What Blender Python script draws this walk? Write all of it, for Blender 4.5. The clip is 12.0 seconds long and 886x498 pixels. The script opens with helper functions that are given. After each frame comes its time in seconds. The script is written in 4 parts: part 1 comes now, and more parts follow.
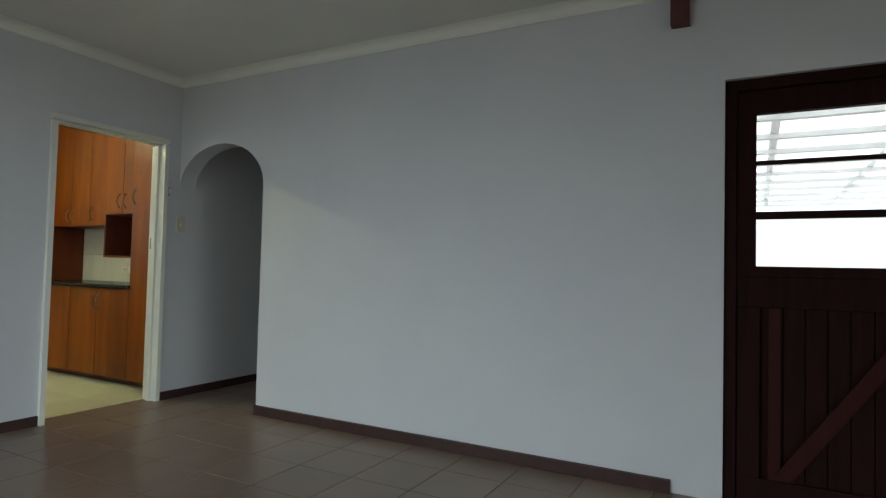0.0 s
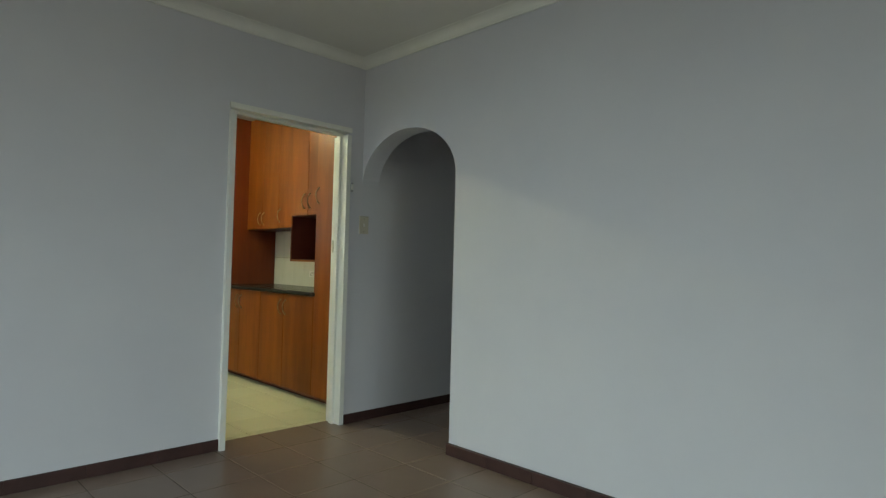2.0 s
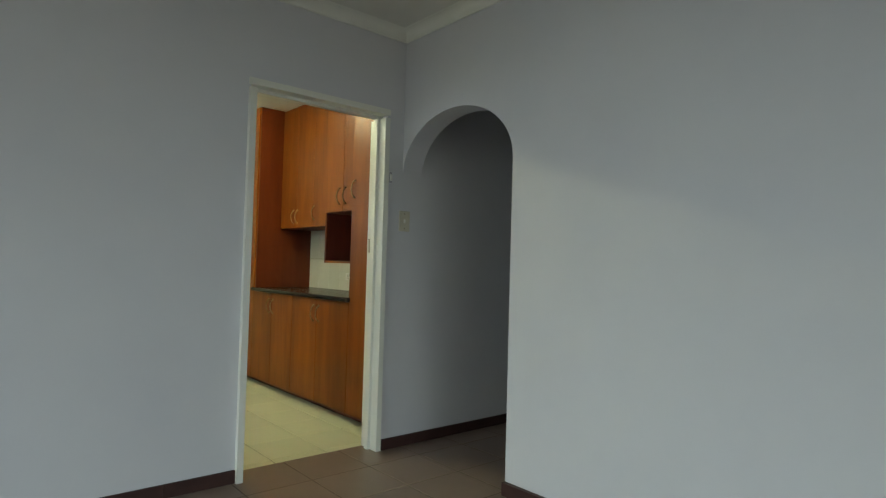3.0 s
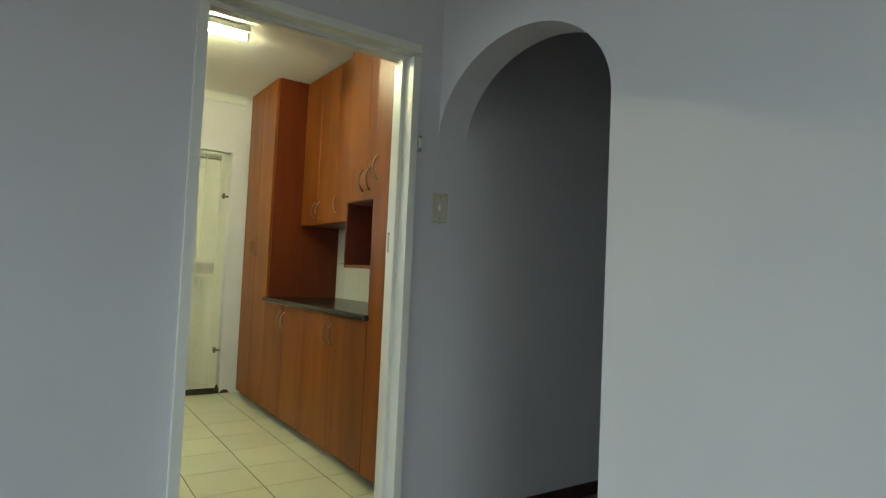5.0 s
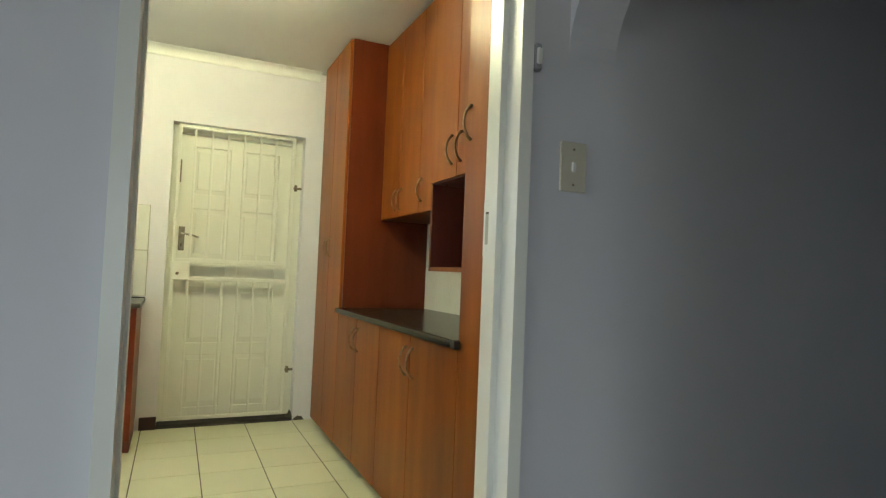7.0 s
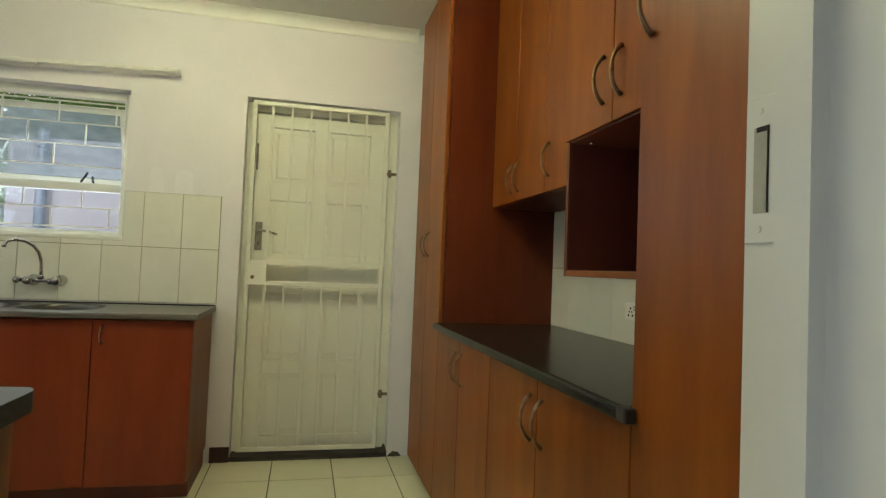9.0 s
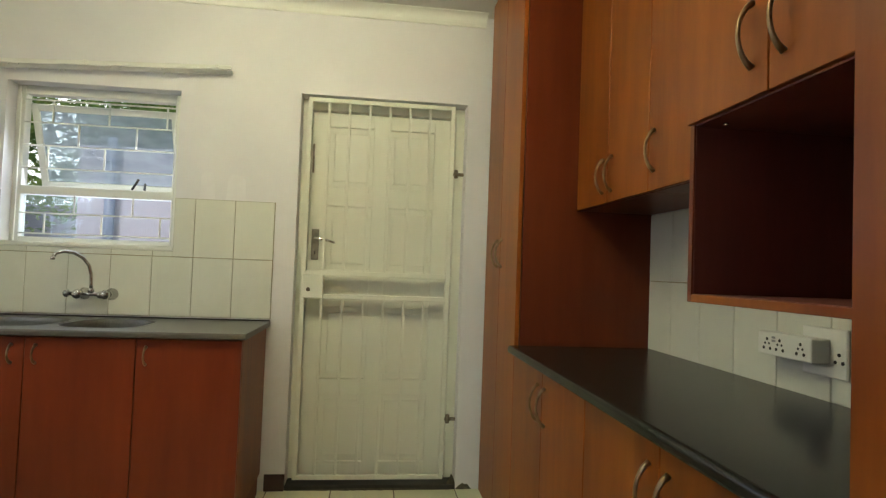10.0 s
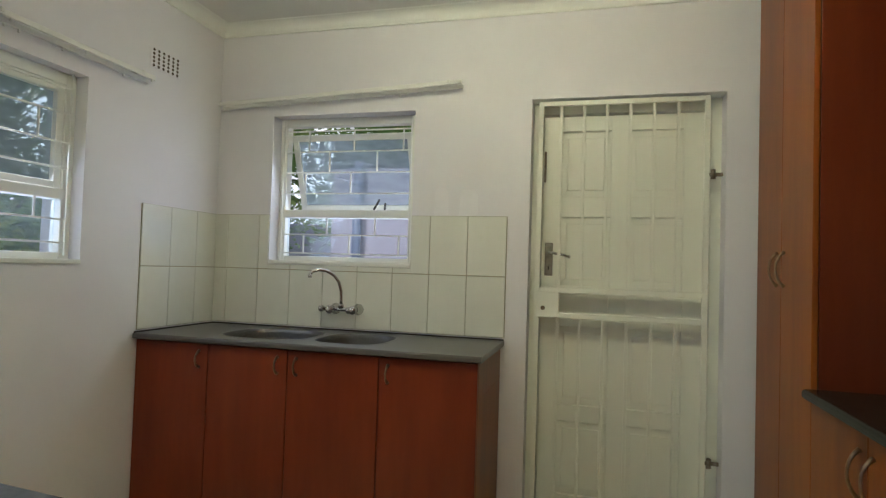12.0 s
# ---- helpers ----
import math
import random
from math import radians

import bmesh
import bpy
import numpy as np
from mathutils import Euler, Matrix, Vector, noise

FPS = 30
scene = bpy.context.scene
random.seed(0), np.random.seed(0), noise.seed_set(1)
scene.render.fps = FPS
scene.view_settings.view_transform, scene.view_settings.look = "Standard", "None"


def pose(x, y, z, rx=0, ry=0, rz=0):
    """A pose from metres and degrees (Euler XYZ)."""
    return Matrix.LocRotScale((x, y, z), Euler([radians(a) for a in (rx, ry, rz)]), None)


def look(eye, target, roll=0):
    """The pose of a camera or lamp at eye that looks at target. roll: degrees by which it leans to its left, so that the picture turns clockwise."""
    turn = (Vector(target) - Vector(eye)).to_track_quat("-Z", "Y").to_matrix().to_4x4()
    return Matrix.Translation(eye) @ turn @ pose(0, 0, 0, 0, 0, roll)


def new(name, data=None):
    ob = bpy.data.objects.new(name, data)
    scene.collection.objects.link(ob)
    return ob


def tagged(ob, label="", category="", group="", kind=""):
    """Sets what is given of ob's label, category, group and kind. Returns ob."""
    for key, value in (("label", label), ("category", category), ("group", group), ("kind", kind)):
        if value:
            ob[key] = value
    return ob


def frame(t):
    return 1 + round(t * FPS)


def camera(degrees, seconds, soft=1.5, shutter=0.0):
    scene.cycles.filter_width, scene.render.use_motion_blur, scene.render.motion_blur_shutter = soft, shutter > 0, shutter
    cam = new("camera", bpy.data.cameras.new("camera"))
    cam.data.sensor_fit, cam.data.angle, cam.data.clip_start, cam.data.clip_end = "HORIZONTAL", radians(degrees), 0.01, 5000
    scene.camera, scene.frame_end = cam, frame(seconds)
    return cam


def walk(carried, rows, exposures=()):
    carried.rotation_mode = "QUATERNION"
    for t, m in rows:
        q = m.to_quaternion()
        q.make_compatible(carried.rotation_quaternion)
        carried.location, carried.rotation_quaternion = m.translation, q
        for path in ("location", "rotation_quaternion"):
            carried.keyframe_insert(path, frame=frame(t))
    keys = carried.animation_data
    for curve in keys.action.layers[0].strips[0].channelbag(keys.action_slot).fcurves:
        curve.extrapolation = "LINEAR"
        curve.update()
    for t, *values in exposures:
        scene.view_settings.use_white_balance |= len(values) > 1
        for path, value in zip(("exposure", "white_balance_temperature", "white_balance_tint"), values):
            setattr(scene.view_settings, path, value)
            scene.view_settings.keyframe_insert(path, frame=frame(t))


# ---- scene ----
cam = camera(74.3, 12.0, soft=1.3)
PATH = [
    (0, (-0.938, 1.427, 1.097), (-1.883, 3.188, 1.167), 1.4),
    (0.5, (-1.083, 1.63, 1.12), (-2.267, 3.241, 1.176), 1.6),
    (1, (-1.29, 1.732, 1.131), (-2.577, 3.261, 1.186), 1.4),
    (1.5, (-1.501, 1.873, 1.128), (-2.846, 3.352, 1.185), 1.5),
    (2, (-1.709, 2.067, 1.136), (-3.128, 3.476, 1.191), 1.5),
    (2.5, (-1.952, 2.243, 1.123), (-3.438, 3.58, 1.182), 1.5),
    (3, (-2.159, 2.431, 1.135), (-3.677, 3.731, 1.193), 1.6),
    (5, (-3.018, 3.221, 1.125), (-4.664, 4.353, 1.209), 2.6),
    (5.5, (-3.231, 3.358, 1.115), (-4.92, 4.425, 1.202), 2.5),
    (6, (-3.469, 3.471, 1.118), (-5.198, 4.473, 1.203), 2.5),
    (6.5, (-3.692, 3.599, 1.113), (-5.457, 4.536, 1.202), 2.5),
    (7, (-3.902, 3.727, 1.125), (-5.721, 4.556, 1.209), 2.3),
    (9, (-4.765, 4.033, 1.137), (-6.71, 4.491, 1.21), 2.3),
    (9.5, (-4.992, 4.065, 1.164), (-6.96, 4.413, 1.234), 2.1),
    (10, (-5.136, 4.077, 1.187), (-7.121, 4.314, 1.257), 2.1),
    (10.5, (-5.248, 4.088, 1.218), (-7.246, 4.139, 1.285), 2.0),
    (11, (-5.325, 4.078, 1.232), (-7.318, 3.919, 1.298), 1.9),
    (11.5, (-5.358, 4.024, 1.237), (-7.326, 3.676, 1.302), 1.9),
    (12, (-5.371, 3.996, 1.237), (-7.304, 3.487, 1.302), 1.8),
]
walk(cam, [(t, look(eye, target, roll)) for t, eye, target, roll in PATH],
     [(0, -0.14, 6400, 3), (1, 0.1, 6450, -1), (2.5, 0.03, 6550, 0), (5.0, 0.06, 6350, 1), (6.0, 0.12, 6250, 7), (7.0, 0.32, 6350, 6), (9.0, -0.24, 6450, 8), (9.5, -0.17, 6400, 9), (10.5, -0.19, 6150, 15), (12, -0.52, 5800, 17)])

# ---- light ----
world = bpy.data.worlds.new("sky")
scene.world = world
world.use_nodes = True
wn = world.node_tree
sky = wn.nodes.new("ShaderNodeTexSky")
sky.sky_type, sky.sun_disc = "NISHITA", False
sky.dust_density = 9.0
sky.sun_elevation, sky.sun_rotation = radians(63), radians(112)
wn.nodes["Background"].inputs[1].default_value = 0.15
wn.links.new(sky.outputs[0], wn.nodes["Background"].inputs[0])
sun = new("sun", bpy.data.lights.new("sun", "SUN"))
sun.data.energy, sun.data.angle, sun.data.color = 4.8, radians(8), (1.0, 0.96, 0.9)
sun.matrix_world = look((0, 0, 0), (-0.42, 0.17, -0.89))


def window_light(name, at, towards, width, height, power, colour):
    """Daylight that enters through an opening."""
    lamp = new(name, bpy.data.lights.new(name, "AREA"))
    lamp.data.shape, lamp.data.size, lamp.data.size_y = "RECTANGLE", width, height
    lamp.data.energy, lamp.data.color = power, colour
    lamp.matrix_world = look(at, towards)
    return lamp


south = window_light("daylight_patio_south", (-3.8, -1.15, 1.05), (-3.4, 0.9, -0.25), 2.3, 1.5, 46, (0.78, 0.91, 0.99))
south.data.spread = radians(105)
east = window_light("daylight_patio_east", (3.44, 1.5, 1.05), (0.6, 0.9, -0.6), 4.3, 1.5, 64, (0.78, 0.91, 0.99))
east.data.spread = radians(98)
window_light("daylight_kitchen_back", (-8.425, 2.626, 1.655), (-7.0, 2.7, 1.15), 0.74, 0.70, 5.5, (0.82, 0.90, 1.0))
window_light("daylight_kitchen_side", (-6.974, 1.776, 1.61), (-6.9, 3.0, 1.15), 0.74, 0.68, 6.5, (0.82, 0.90, 1.0))


# ---- materials ----
def material(name, colour, rough=0.5, metal=0.0, second=None, scale=8.0, stretch=(1, 1, 1), bump=0.0, bump_scale=60.0,
             vary=0.0, coat=0.0, low=0.35, high=0.65, spec=0.5, fine=0.0):
    """A principled material: two colours mixed by a stretched noise, a fine grain, piece by piece variation and bump."""
    m = bpy.data.materials.new(name)
    m.use_nodes = True
    n, l = m.node_tree.nodes, m.node_tree.links
    b = n["Principled BSDF"]
    b.inputs["Roughness"].default_value, b.inputs["Metallic"].default_value = rough, metal
    b.inputs["Coat Weight"].default_value, b.inputs["Specular IOR Level"].default_value = coat, spec
    b.inputs["Base Color"].default_value = (*colour, 1)
    tex = n.new("ShaderNodeTexCoord")
    info = n.new("ShaderNodeObjectInfo")
    shift = n.new("ShaderNodeVectorMath")
    shift.operation = "MULTIPLY_ADD"
    l.new(info.outputs["Random"], shift.inputs[0])
    shift.inputs[1].default_value = (37.0, 17.0, 23.0) if vary else (0, 0, 0)
    l.new(tex.outputs["Object"], shift.inputs[2])
    mapping = n.new("ShaderNodeMapping")
    mapping.inputs["Scale"].default_value = stretch
    l.new(shift.outputs[0], mapping.inputs[0])
    out = None
    if second:
        noise_node = n.new("ShaderNodeTexNoise")
        noise_node.inputs["Scale"].default_value, noise_node.inputs["Detail"].default_value = scale, 6
        noise_node.inputs["Roughness"].default_value = 0.6
        l.new(mapping.outputs[0], noise_node.inputs[0])
        ramp = n.new("ShaderNodeValToRGB")
        ramp.color_ramp.elements[0].position, ramp.color_ramp.elements[1].position = low, high
        ramp.color_ramp.elements[0].color, ramp.color_ramp.elements[1].color = (*colour, 1), (*second, 1)
        l.new(noise_node.outputs[0], ramp.inputs[0])
        out = ramp.outputs[0]
        rr = n.new("ShaderNodeMapRange")
        rr.inputs["To Min"].default_value, rr.inputs["To Max"].default_value = max(0.02, rough - 0.02), min(1, rough + 0.025)
        l.new(noise_node.outputs[0], rr.inputs[0])
        l.new(rr.outputs[0], b.inputs["Roughness"])
    if fine and out:
        grain = n.new("ShaderNodeTexNoise")
        grain.inputs["Scale"].default_value, grain.inputs["Detail"].default_value = scale * 9, 3
        l.new(mapping.outputs[0], grain.inputs[0])
        g = n.new("ShaderNodeMapRange")
        g.inputs["To Min"].default_value, g.inputs["To Max"].default_value = 1 - fine, 1 + fine
        l.new(grain.outputs[0], g.inputs[0])
        mul = n.new("ShaderNodeVectorMath")
        mul.operation = "SCALE"
        l.new(out, mul.inputs[0])
        l.new(g.outputs[0], mul.inputs["Scale"])
        out = mul.outputs[0]
    if vary and out:
        v = n.new("ShaderNodeMapRange")
        v.inputs["To Min"].default_value, v.inputs["To Max"].default_value = 1 - vary, 1 + vary
        l.new(info.outputs["Random"], v.inputs[0])
        mul = n.new("ShaderNodeVectorMath")
        mul.operation = "SCALE"
        l.new(out, mul.inputs[0])
        l.new(v.outputs[0], mul.inputs["Scale"])
        out = mul.outputs[0]
    if out:
        l.new(out, b.inputs["Base Color"])
    if bump:
        bn = n.new("ShaderNodeTexNoise")
        bn.inputs["Scale"].default_value, bn.inputs["Detail"].default_value = bump_scale, 4
        l.new(mapping.outputs[0], bn.inputs[0])
        bp = n.new("ShaderNodeBump")
        bp.inputs["Strength"].default_value, bp.inputs["Distance"].default_value = bump, 0.01
        l.new(bn.outputs[0], bp.inputs["Height"])
        l.new(bp.outputs[0], b.inputs["Normal"])
    return m


def glow(name, colour, strength):
    m = bpy.data.materials.new(name)
    m.use_nodes = True
    b = m.node_tree.nodes["Principled BSDF"]
    b.inputs["Base Color"].default_value = (*colour, 1)
    b.inputs["Emission Color"].default_value, b.inputs["Emission Strength"].default_value = (*colour, 1), strength
    return m


def clear_glass(name, tint=(0.93, 0.96, 0.97), gloss=0.07, haze=0.0):
    m = bpy.data.materials.new(name)
    m.use_nodes = True
    n, l = m.node_tree.nodes, m.node_tree.links
    n.remove(n["Principled BSDF"])
    through_it, shine, mix = n.new("ShaderNodeBsdfTransparent"), n.new("ShaderNodeBsdfGlossy"), n.new("ShaderNodeMixShader")
    through_it.inputs[0].default_value = (*tint, 1)
    shine.inputs["Roughness"].default_value = 0.02
    mix.inputs[0].default_value = gloss
    l.new(through_it.outputs[0], mix.inputs[1]), l.new(shine.outputs[0], mix.inputs[2])
    last = mix
    if haze:
        # Milky film: dust plus a veil of reflected sky, put into the pane's colour.
        film, over = n.new("ShaderNodeBsdfTranslucent"), n.new("ShaderNodeMixShader")
        film.inputs[0].default_value = (0.78, 0.86, 0.92, 1)
        cloud = n.new("ShaderNodeTexNoise")
        cloud.inputs["Scale"].default_value = 4.0
        amount = n.new("ShaderNodeMapRange")
        amount.inputs["To Min"].default_value, amount.inputs["To Max"].default_value = haze * 0.5, haze * 1.5
        l.new(cloud.outputs[0], amount.inputs[0]), l.new(amount.outputs[0], over.inputs[0])
        l.new(mix.outputs[0], over.inputs[1]), l.new(film.outputs[0], over.inputs[2])
        last = over
    l.new(last.outputs[0], n["Material Output"].inputs[0])
    return m


M_WALL = material("wall_paint", (0.60, 0.596, 0.628), 0.62, second=(0.64, 0.636, 0.66), scale=1.3, bump=0.02, bump_scale=30)
M_WALL_KITCHEN = material("kitchen_wall_paint", (0.72, 0.70, 0.71), 0.5, second=(0.765, 0.745, 0.755), scale=1.6, bump=0.02, bump_scale=25)
M_CEILING = material("ceiling_paint", (0.70, 0.69, 0.64), 0.8, second=(0.74, 0.73, 0.68), scale=1.2, bump=0.06, bump_scale=50)
M_CORNICE = material("cornice_paint", (0.78, 0.78, 0.72), 0.6, second=(0.82, 0.82, 0.76), scale=3)
M_SKIRT = material("brown_skirting_tile", (0.042, 0.019, 0.016), 0.5, second=(0.060, 0.027, 0.023), scale=7, vary=0.04, spec=0.3)
M_TILE_BROWN = material("brown_floor_tile", (0.185, 0.131, 0.103), 0.34, second=(0.255, 0.186, 0.147), scale=2.5, vary=0.06, low=0.2, high=0.8)
M_GROUT_BROWN = material("brown_grout", (0.115, 0.088, 0.070), 0.8, second=(0.215, 0.175, 0.143), scale=6)
M_TILE_CREAM = material("cream_floor_tile", (0.69, 0.695, 0.485), 0.30, second=(0.745, 0.75, 0.545), scale=3, vary=0.04, low=0.2, high=0.8)
M_GROUT_DARK = material("dirty_grout", (0.10, 0.085, 0.05), 0.9, second=(0.19, 0.165, 0.11), scale=9)
M_TILE_WALL = material("glazed_wall_tile", (0.69, 0.69, 0.60), 0.17, second=(0.75, 0.75, 0.665), scale=5, vary=0.03, low=0.25, high=0.75)
M_GROUT_WALL = material("wall_tile_grout", (0.27, 0.235, 0.13), 0.85, second=(0.44, 0.41, 0.29), scale=9)
M_WOOD = material("cherry_laminate", (0.158, 0.037, 0.0036), 0.38, second=(0.262, 0.076, 0.0080), scale=1.9, stretch=(3.2, 3.2, 0.45), vary=0.08, fine=0.07, spec=0.24)
M_WOOD_RED = material("red_cherry_laminate", (0.150, 0.023, 0.0075), 0.38, second=(0.205, 0.036, 0.0105), scale=1.9, stretch=(3.2, 3.2, 0.45), vary=0.05, fine=0.06, spec=0.32)
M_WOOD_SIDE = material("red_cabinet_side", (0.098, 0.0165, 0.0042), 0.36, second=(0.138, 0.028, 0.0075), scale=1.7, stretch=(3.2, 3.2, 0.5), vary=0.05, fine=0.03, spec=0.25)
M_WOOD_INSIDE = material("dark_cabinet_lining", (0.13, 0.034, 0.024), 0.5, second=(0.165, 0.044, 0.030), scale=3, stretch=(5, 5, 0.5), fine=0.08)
M_WORKTOP = material("dark_worktop", (0.014, 0.0145, 0.013), 0.22, second=(0.021, 0.0215, 0.019), spec=0.16, scale=6, low=0.3, high=0.75)
M_WORKTOP_GREY = material("grey_worktop", (0.082, 0.077, 0.069), 0.36, second=(0.096, 0.091, 0.082), scale=8, low=0.3, high=0.75, spec=0.4)
M_STEEL = material("brushed_sink_steel", (0.105, 0.10, 0.092), 0.34, 0.85, second=(0.15, 0.145, 0.135), scale=20, stretch=(1, 8, 8))
M_CHROME = material("chrome", (0.62, 0.61, 0.58), 0.14, 1.0, second=(0.55, 0.54, 0.51), scale=20)
M_PLATE = material("dull_plate_steel", (0.20, 0.18, 0.14), 0.42, 0.9, second=(0.30, 0.27, 0.22), scale=30)
M_SLOT = material("tarnished_strike_metal", (0.38, 0.375, 0.30), 0.5, second=(0.46, 0.455, 0.37), scale=30)
M_HOLE = material("dark_vent_hole", (0.055, 0.035, 0.015), 0.9, second=(0.09, 0.06, 0.03), scale=60)
M_COUNTER = material("matt_dark_counter", (0.030, 0.031, 0.030), 0.55, second=(0.055, 0.056, 0.054), spec=0.2, scale=70, low=0.3, high=0.75)
M_HANDLE = material("bronze_handle_metal", (0.34, 0.25, 0.16), 0.30, 1.0, second=(0.20, 0.135, 0.08), scale=30)
M_WHITE = material("white_gloss_paint", (0.74, 0.74, 0.67), 0.34, second=(0.78, 0.78, 0.72), scale=4, low=0.2, high=0.8)
M_CREAM = material("cream_door_paint", (0.77, 0.77, 0.645), 0.40, second=(0.81, 0.81, 0.70), scale=3, low=0.2, high=0.8)
M_DARKWOOD = material("dark_stained_timber", (0.017, 0.0055, 0.0050), 0.7, spec=0.08, second=(0.025, 0.0080, 0.0070), scale=4, stretch=(6, 6, 0.5), fine=0.12)
M_DARKWOOD_RED = material("red_stained_timber", (0.032, 0.0076, 0.0062), 0.6, spec=0.12, second=(0.044, 0.0105, 0.009), scale=4, stretch=(6, 6, 0.5), fine=0.12)
M_PLASTIC = material("ivory_plastic", (0.56, 0.52, 0.41), 0.38, second=(0.60, 0.56, 0.45), scale=12)
M_WHITE_PLASTIC = material("white_plastic", (0.74, 0.73, 0.68), 0.35, second=(0.78, 0.77, 0.72), scale=12)
M_GREY_PLASTIC = material("grey_plastic", (0.26, 0.26, 0.26), 0.45, second=(0.32, 0.32, 0.32), scale=20)
# Near black of dark parts, also standing in for shade in slots and holes.
M_BLACK = material("dark_gap", (0.02, 0.018, 0.015), 0.8, second=(0.035, 0.03, 0.025), scale=20)
M_RUST = material("worn_hinge_metal", (0.17, 0.13, 0.08), 0.5, 0.7, second=(0.30, 0.26, 0.20), scale=60)
M_TUBE = glow("lit_fluorescent_tube", (1.0, 0.96, 0.58), 172.0)
M_GLASS = clear_glass("window_glass")
M_GLASS_LOW = clear_glass("dusty_lower_glass", (0.92, 0.96, 0.98), 0.06, 0.025)
M_GLASS_SASH = clear_glass("hazy_sash_glass", (0.88, 0.96, 0.98), 0.06, 0.34)
M_GARDEN_WALL = material("lilac_garden_wall", (0.36, 0.335, 0.40), 0.85, second=(0.44, 0.41, 0.475), scale=2, bump=0.1, bump_scale=30)
M_PIPE = material("blue_grey_pipe", (0.075, 0.10, 0.17), 0.5, second=(0.10, 0.13, 0.20), scale=5)
M_LEAF = material("green_leaf", (0.09, 0.17, 0.045), 0.45, second=(0.16, 0.27, 0.075), scale=3)
# Paler leaf tone, which also lifts dim crowns by brightness put into its colour.
M_LEAF_PALE = material("pale_green_leaf", (0.17, 0.27, 0.08), 0.45, second=(0.30, 0.38, 0.12), scale=3)
for leaf in (M_LEAF, M_LEAF_PALE):
    ln_, ll_ = leaf.node_tree.nodes, leaf.node_tree.links
    shade, glowing, both = ln_["Principled BSDF"], ln_.new("ShaderNodeBsdfTranslucent"), ln_.new("ShaderNodeMixShader")
    ll_.new(shade.inputs["Base Color"].links[0].from_socket, glowing.inputs[0])
    both.inputs[0].default_value = 0.5
    ll_.new(shade.outputs[0], both.inputs[1]), ll_.new(glowing.outputs[0], both.inputs[2])
    ll_.new(both.outputs[0], ln_["Material Output"].inputs[0])
M_BARK = material("tree_bark", (0.07, 0.05, 0.035), 0.85, second=(0.12, 0.09, 0.07), scale=14, bump=0.6, bump_scale=40)
M_GROUND = material("garden_soil", (0.10, 0.10, 0.06), 0.95, second=(0.16, 0.15, 0.09), scale=3, bump=0.4, bump_scale=12)
M_SHEET = bpy.data.materials.new("translucent_roof_sheet")
M_SHEET.use_nodes = True
sheet_nodes = M_SHEET.node_tree
sheet_nodes.nodes.remove(sheet_nodes.nodes["Principled BSDF"])
sheet_film = sheet_nodes.nodes.new("ShaderNodeBsdfTranslucent")
sheet_film.inputs[0].default_value = (0.85, 0.86, 0.88, 1)
sheet_clear, sheet_mix = sheet_nodes.nodes.new("ShaderNodeBsdfTransparent"), sheet_nodes.nodes.new("ShaderNodeMixShader")
sheet_mix.inputs[0].default_value = 0.35
sheet_nodes.links.new(sheet_film.outputs[0], sheet_mix.inputs[1])
sheet_nodes.links.new(sheet_clear.outputs[0], sheet_mix.inputs[2])
sheet_nodes.links.new(sheet_mix.outputs[0], sheet_nodes.nodes["Material Output"].inputs[0])
M_PATIO = material("white_patio_paint", (0.84, 0.84, 0.85), 0.6, second=(0.88, 0.88, 0.88), scale=3)


# ---- mesh helpers ----
def box(bm, x0, x1, y0, y1, z0, z1, bevel=0.0, segments=1):
    made = bmesh.ops.create_cube(bm, size=1.0, matrix=Matrix.Translation(((x0 + x1) / 2, (y0 + y1) / 2, (z0 + z1) / 2))
                                 @ Matrix.Diagonal((abs(x1 - x0), abs(y1 - y0), abs(z1 - z0), 1)))
    if bevel:
        edges = {e for v in made["verts"] for e in v.link_edges}
        bmesh.ops.bevel(bm, geom=list(edges), offset=bevel, segments=segments, profile=0.5, affect="EDGES")
    return bm


def boxes(*rows, bevel=0.0):
    bm = bmesh.new()
    for r in rows:
        box(bm, *r, bevel=bevel)
    return bm


def one(x0, x1, y0, y1, z0, z1, bevel=0.0, segments=1):
    return box(bmesh.new(), x0, x1, y0, y1, z0, z1, bevel, segments)


def prism(outline, axis, a0, a1, bm=None):
    """The outline (u, v) swept along an axis from a0 to a1. x: u, v are y, z; y: x, z; z: x, y."""
    bm = bm or bmesh.new()
    place = {"x": lambda u, v, a: (a, u, v), "y": lambda u, v, a: (u, a, v), "z": lambda u, v, a: (u, v, a)}[axis]
    low = [bm.verts.new(place(u, v, a0)) for u, v in outline]
    high = [bm.verts.new(place(u, v, a1)) for u, v in outline]
    made = [bm.faces.new(low), bm.faces.new(high)]
    for i in range(len(outline)):
        j = (i + 1) % len(outline)
        made.append(bm.faces.new((low[i], low[j], high[j], high[i])))
    bmesh.ops.recalc_face_normals(bm, faces=made)
    return bm


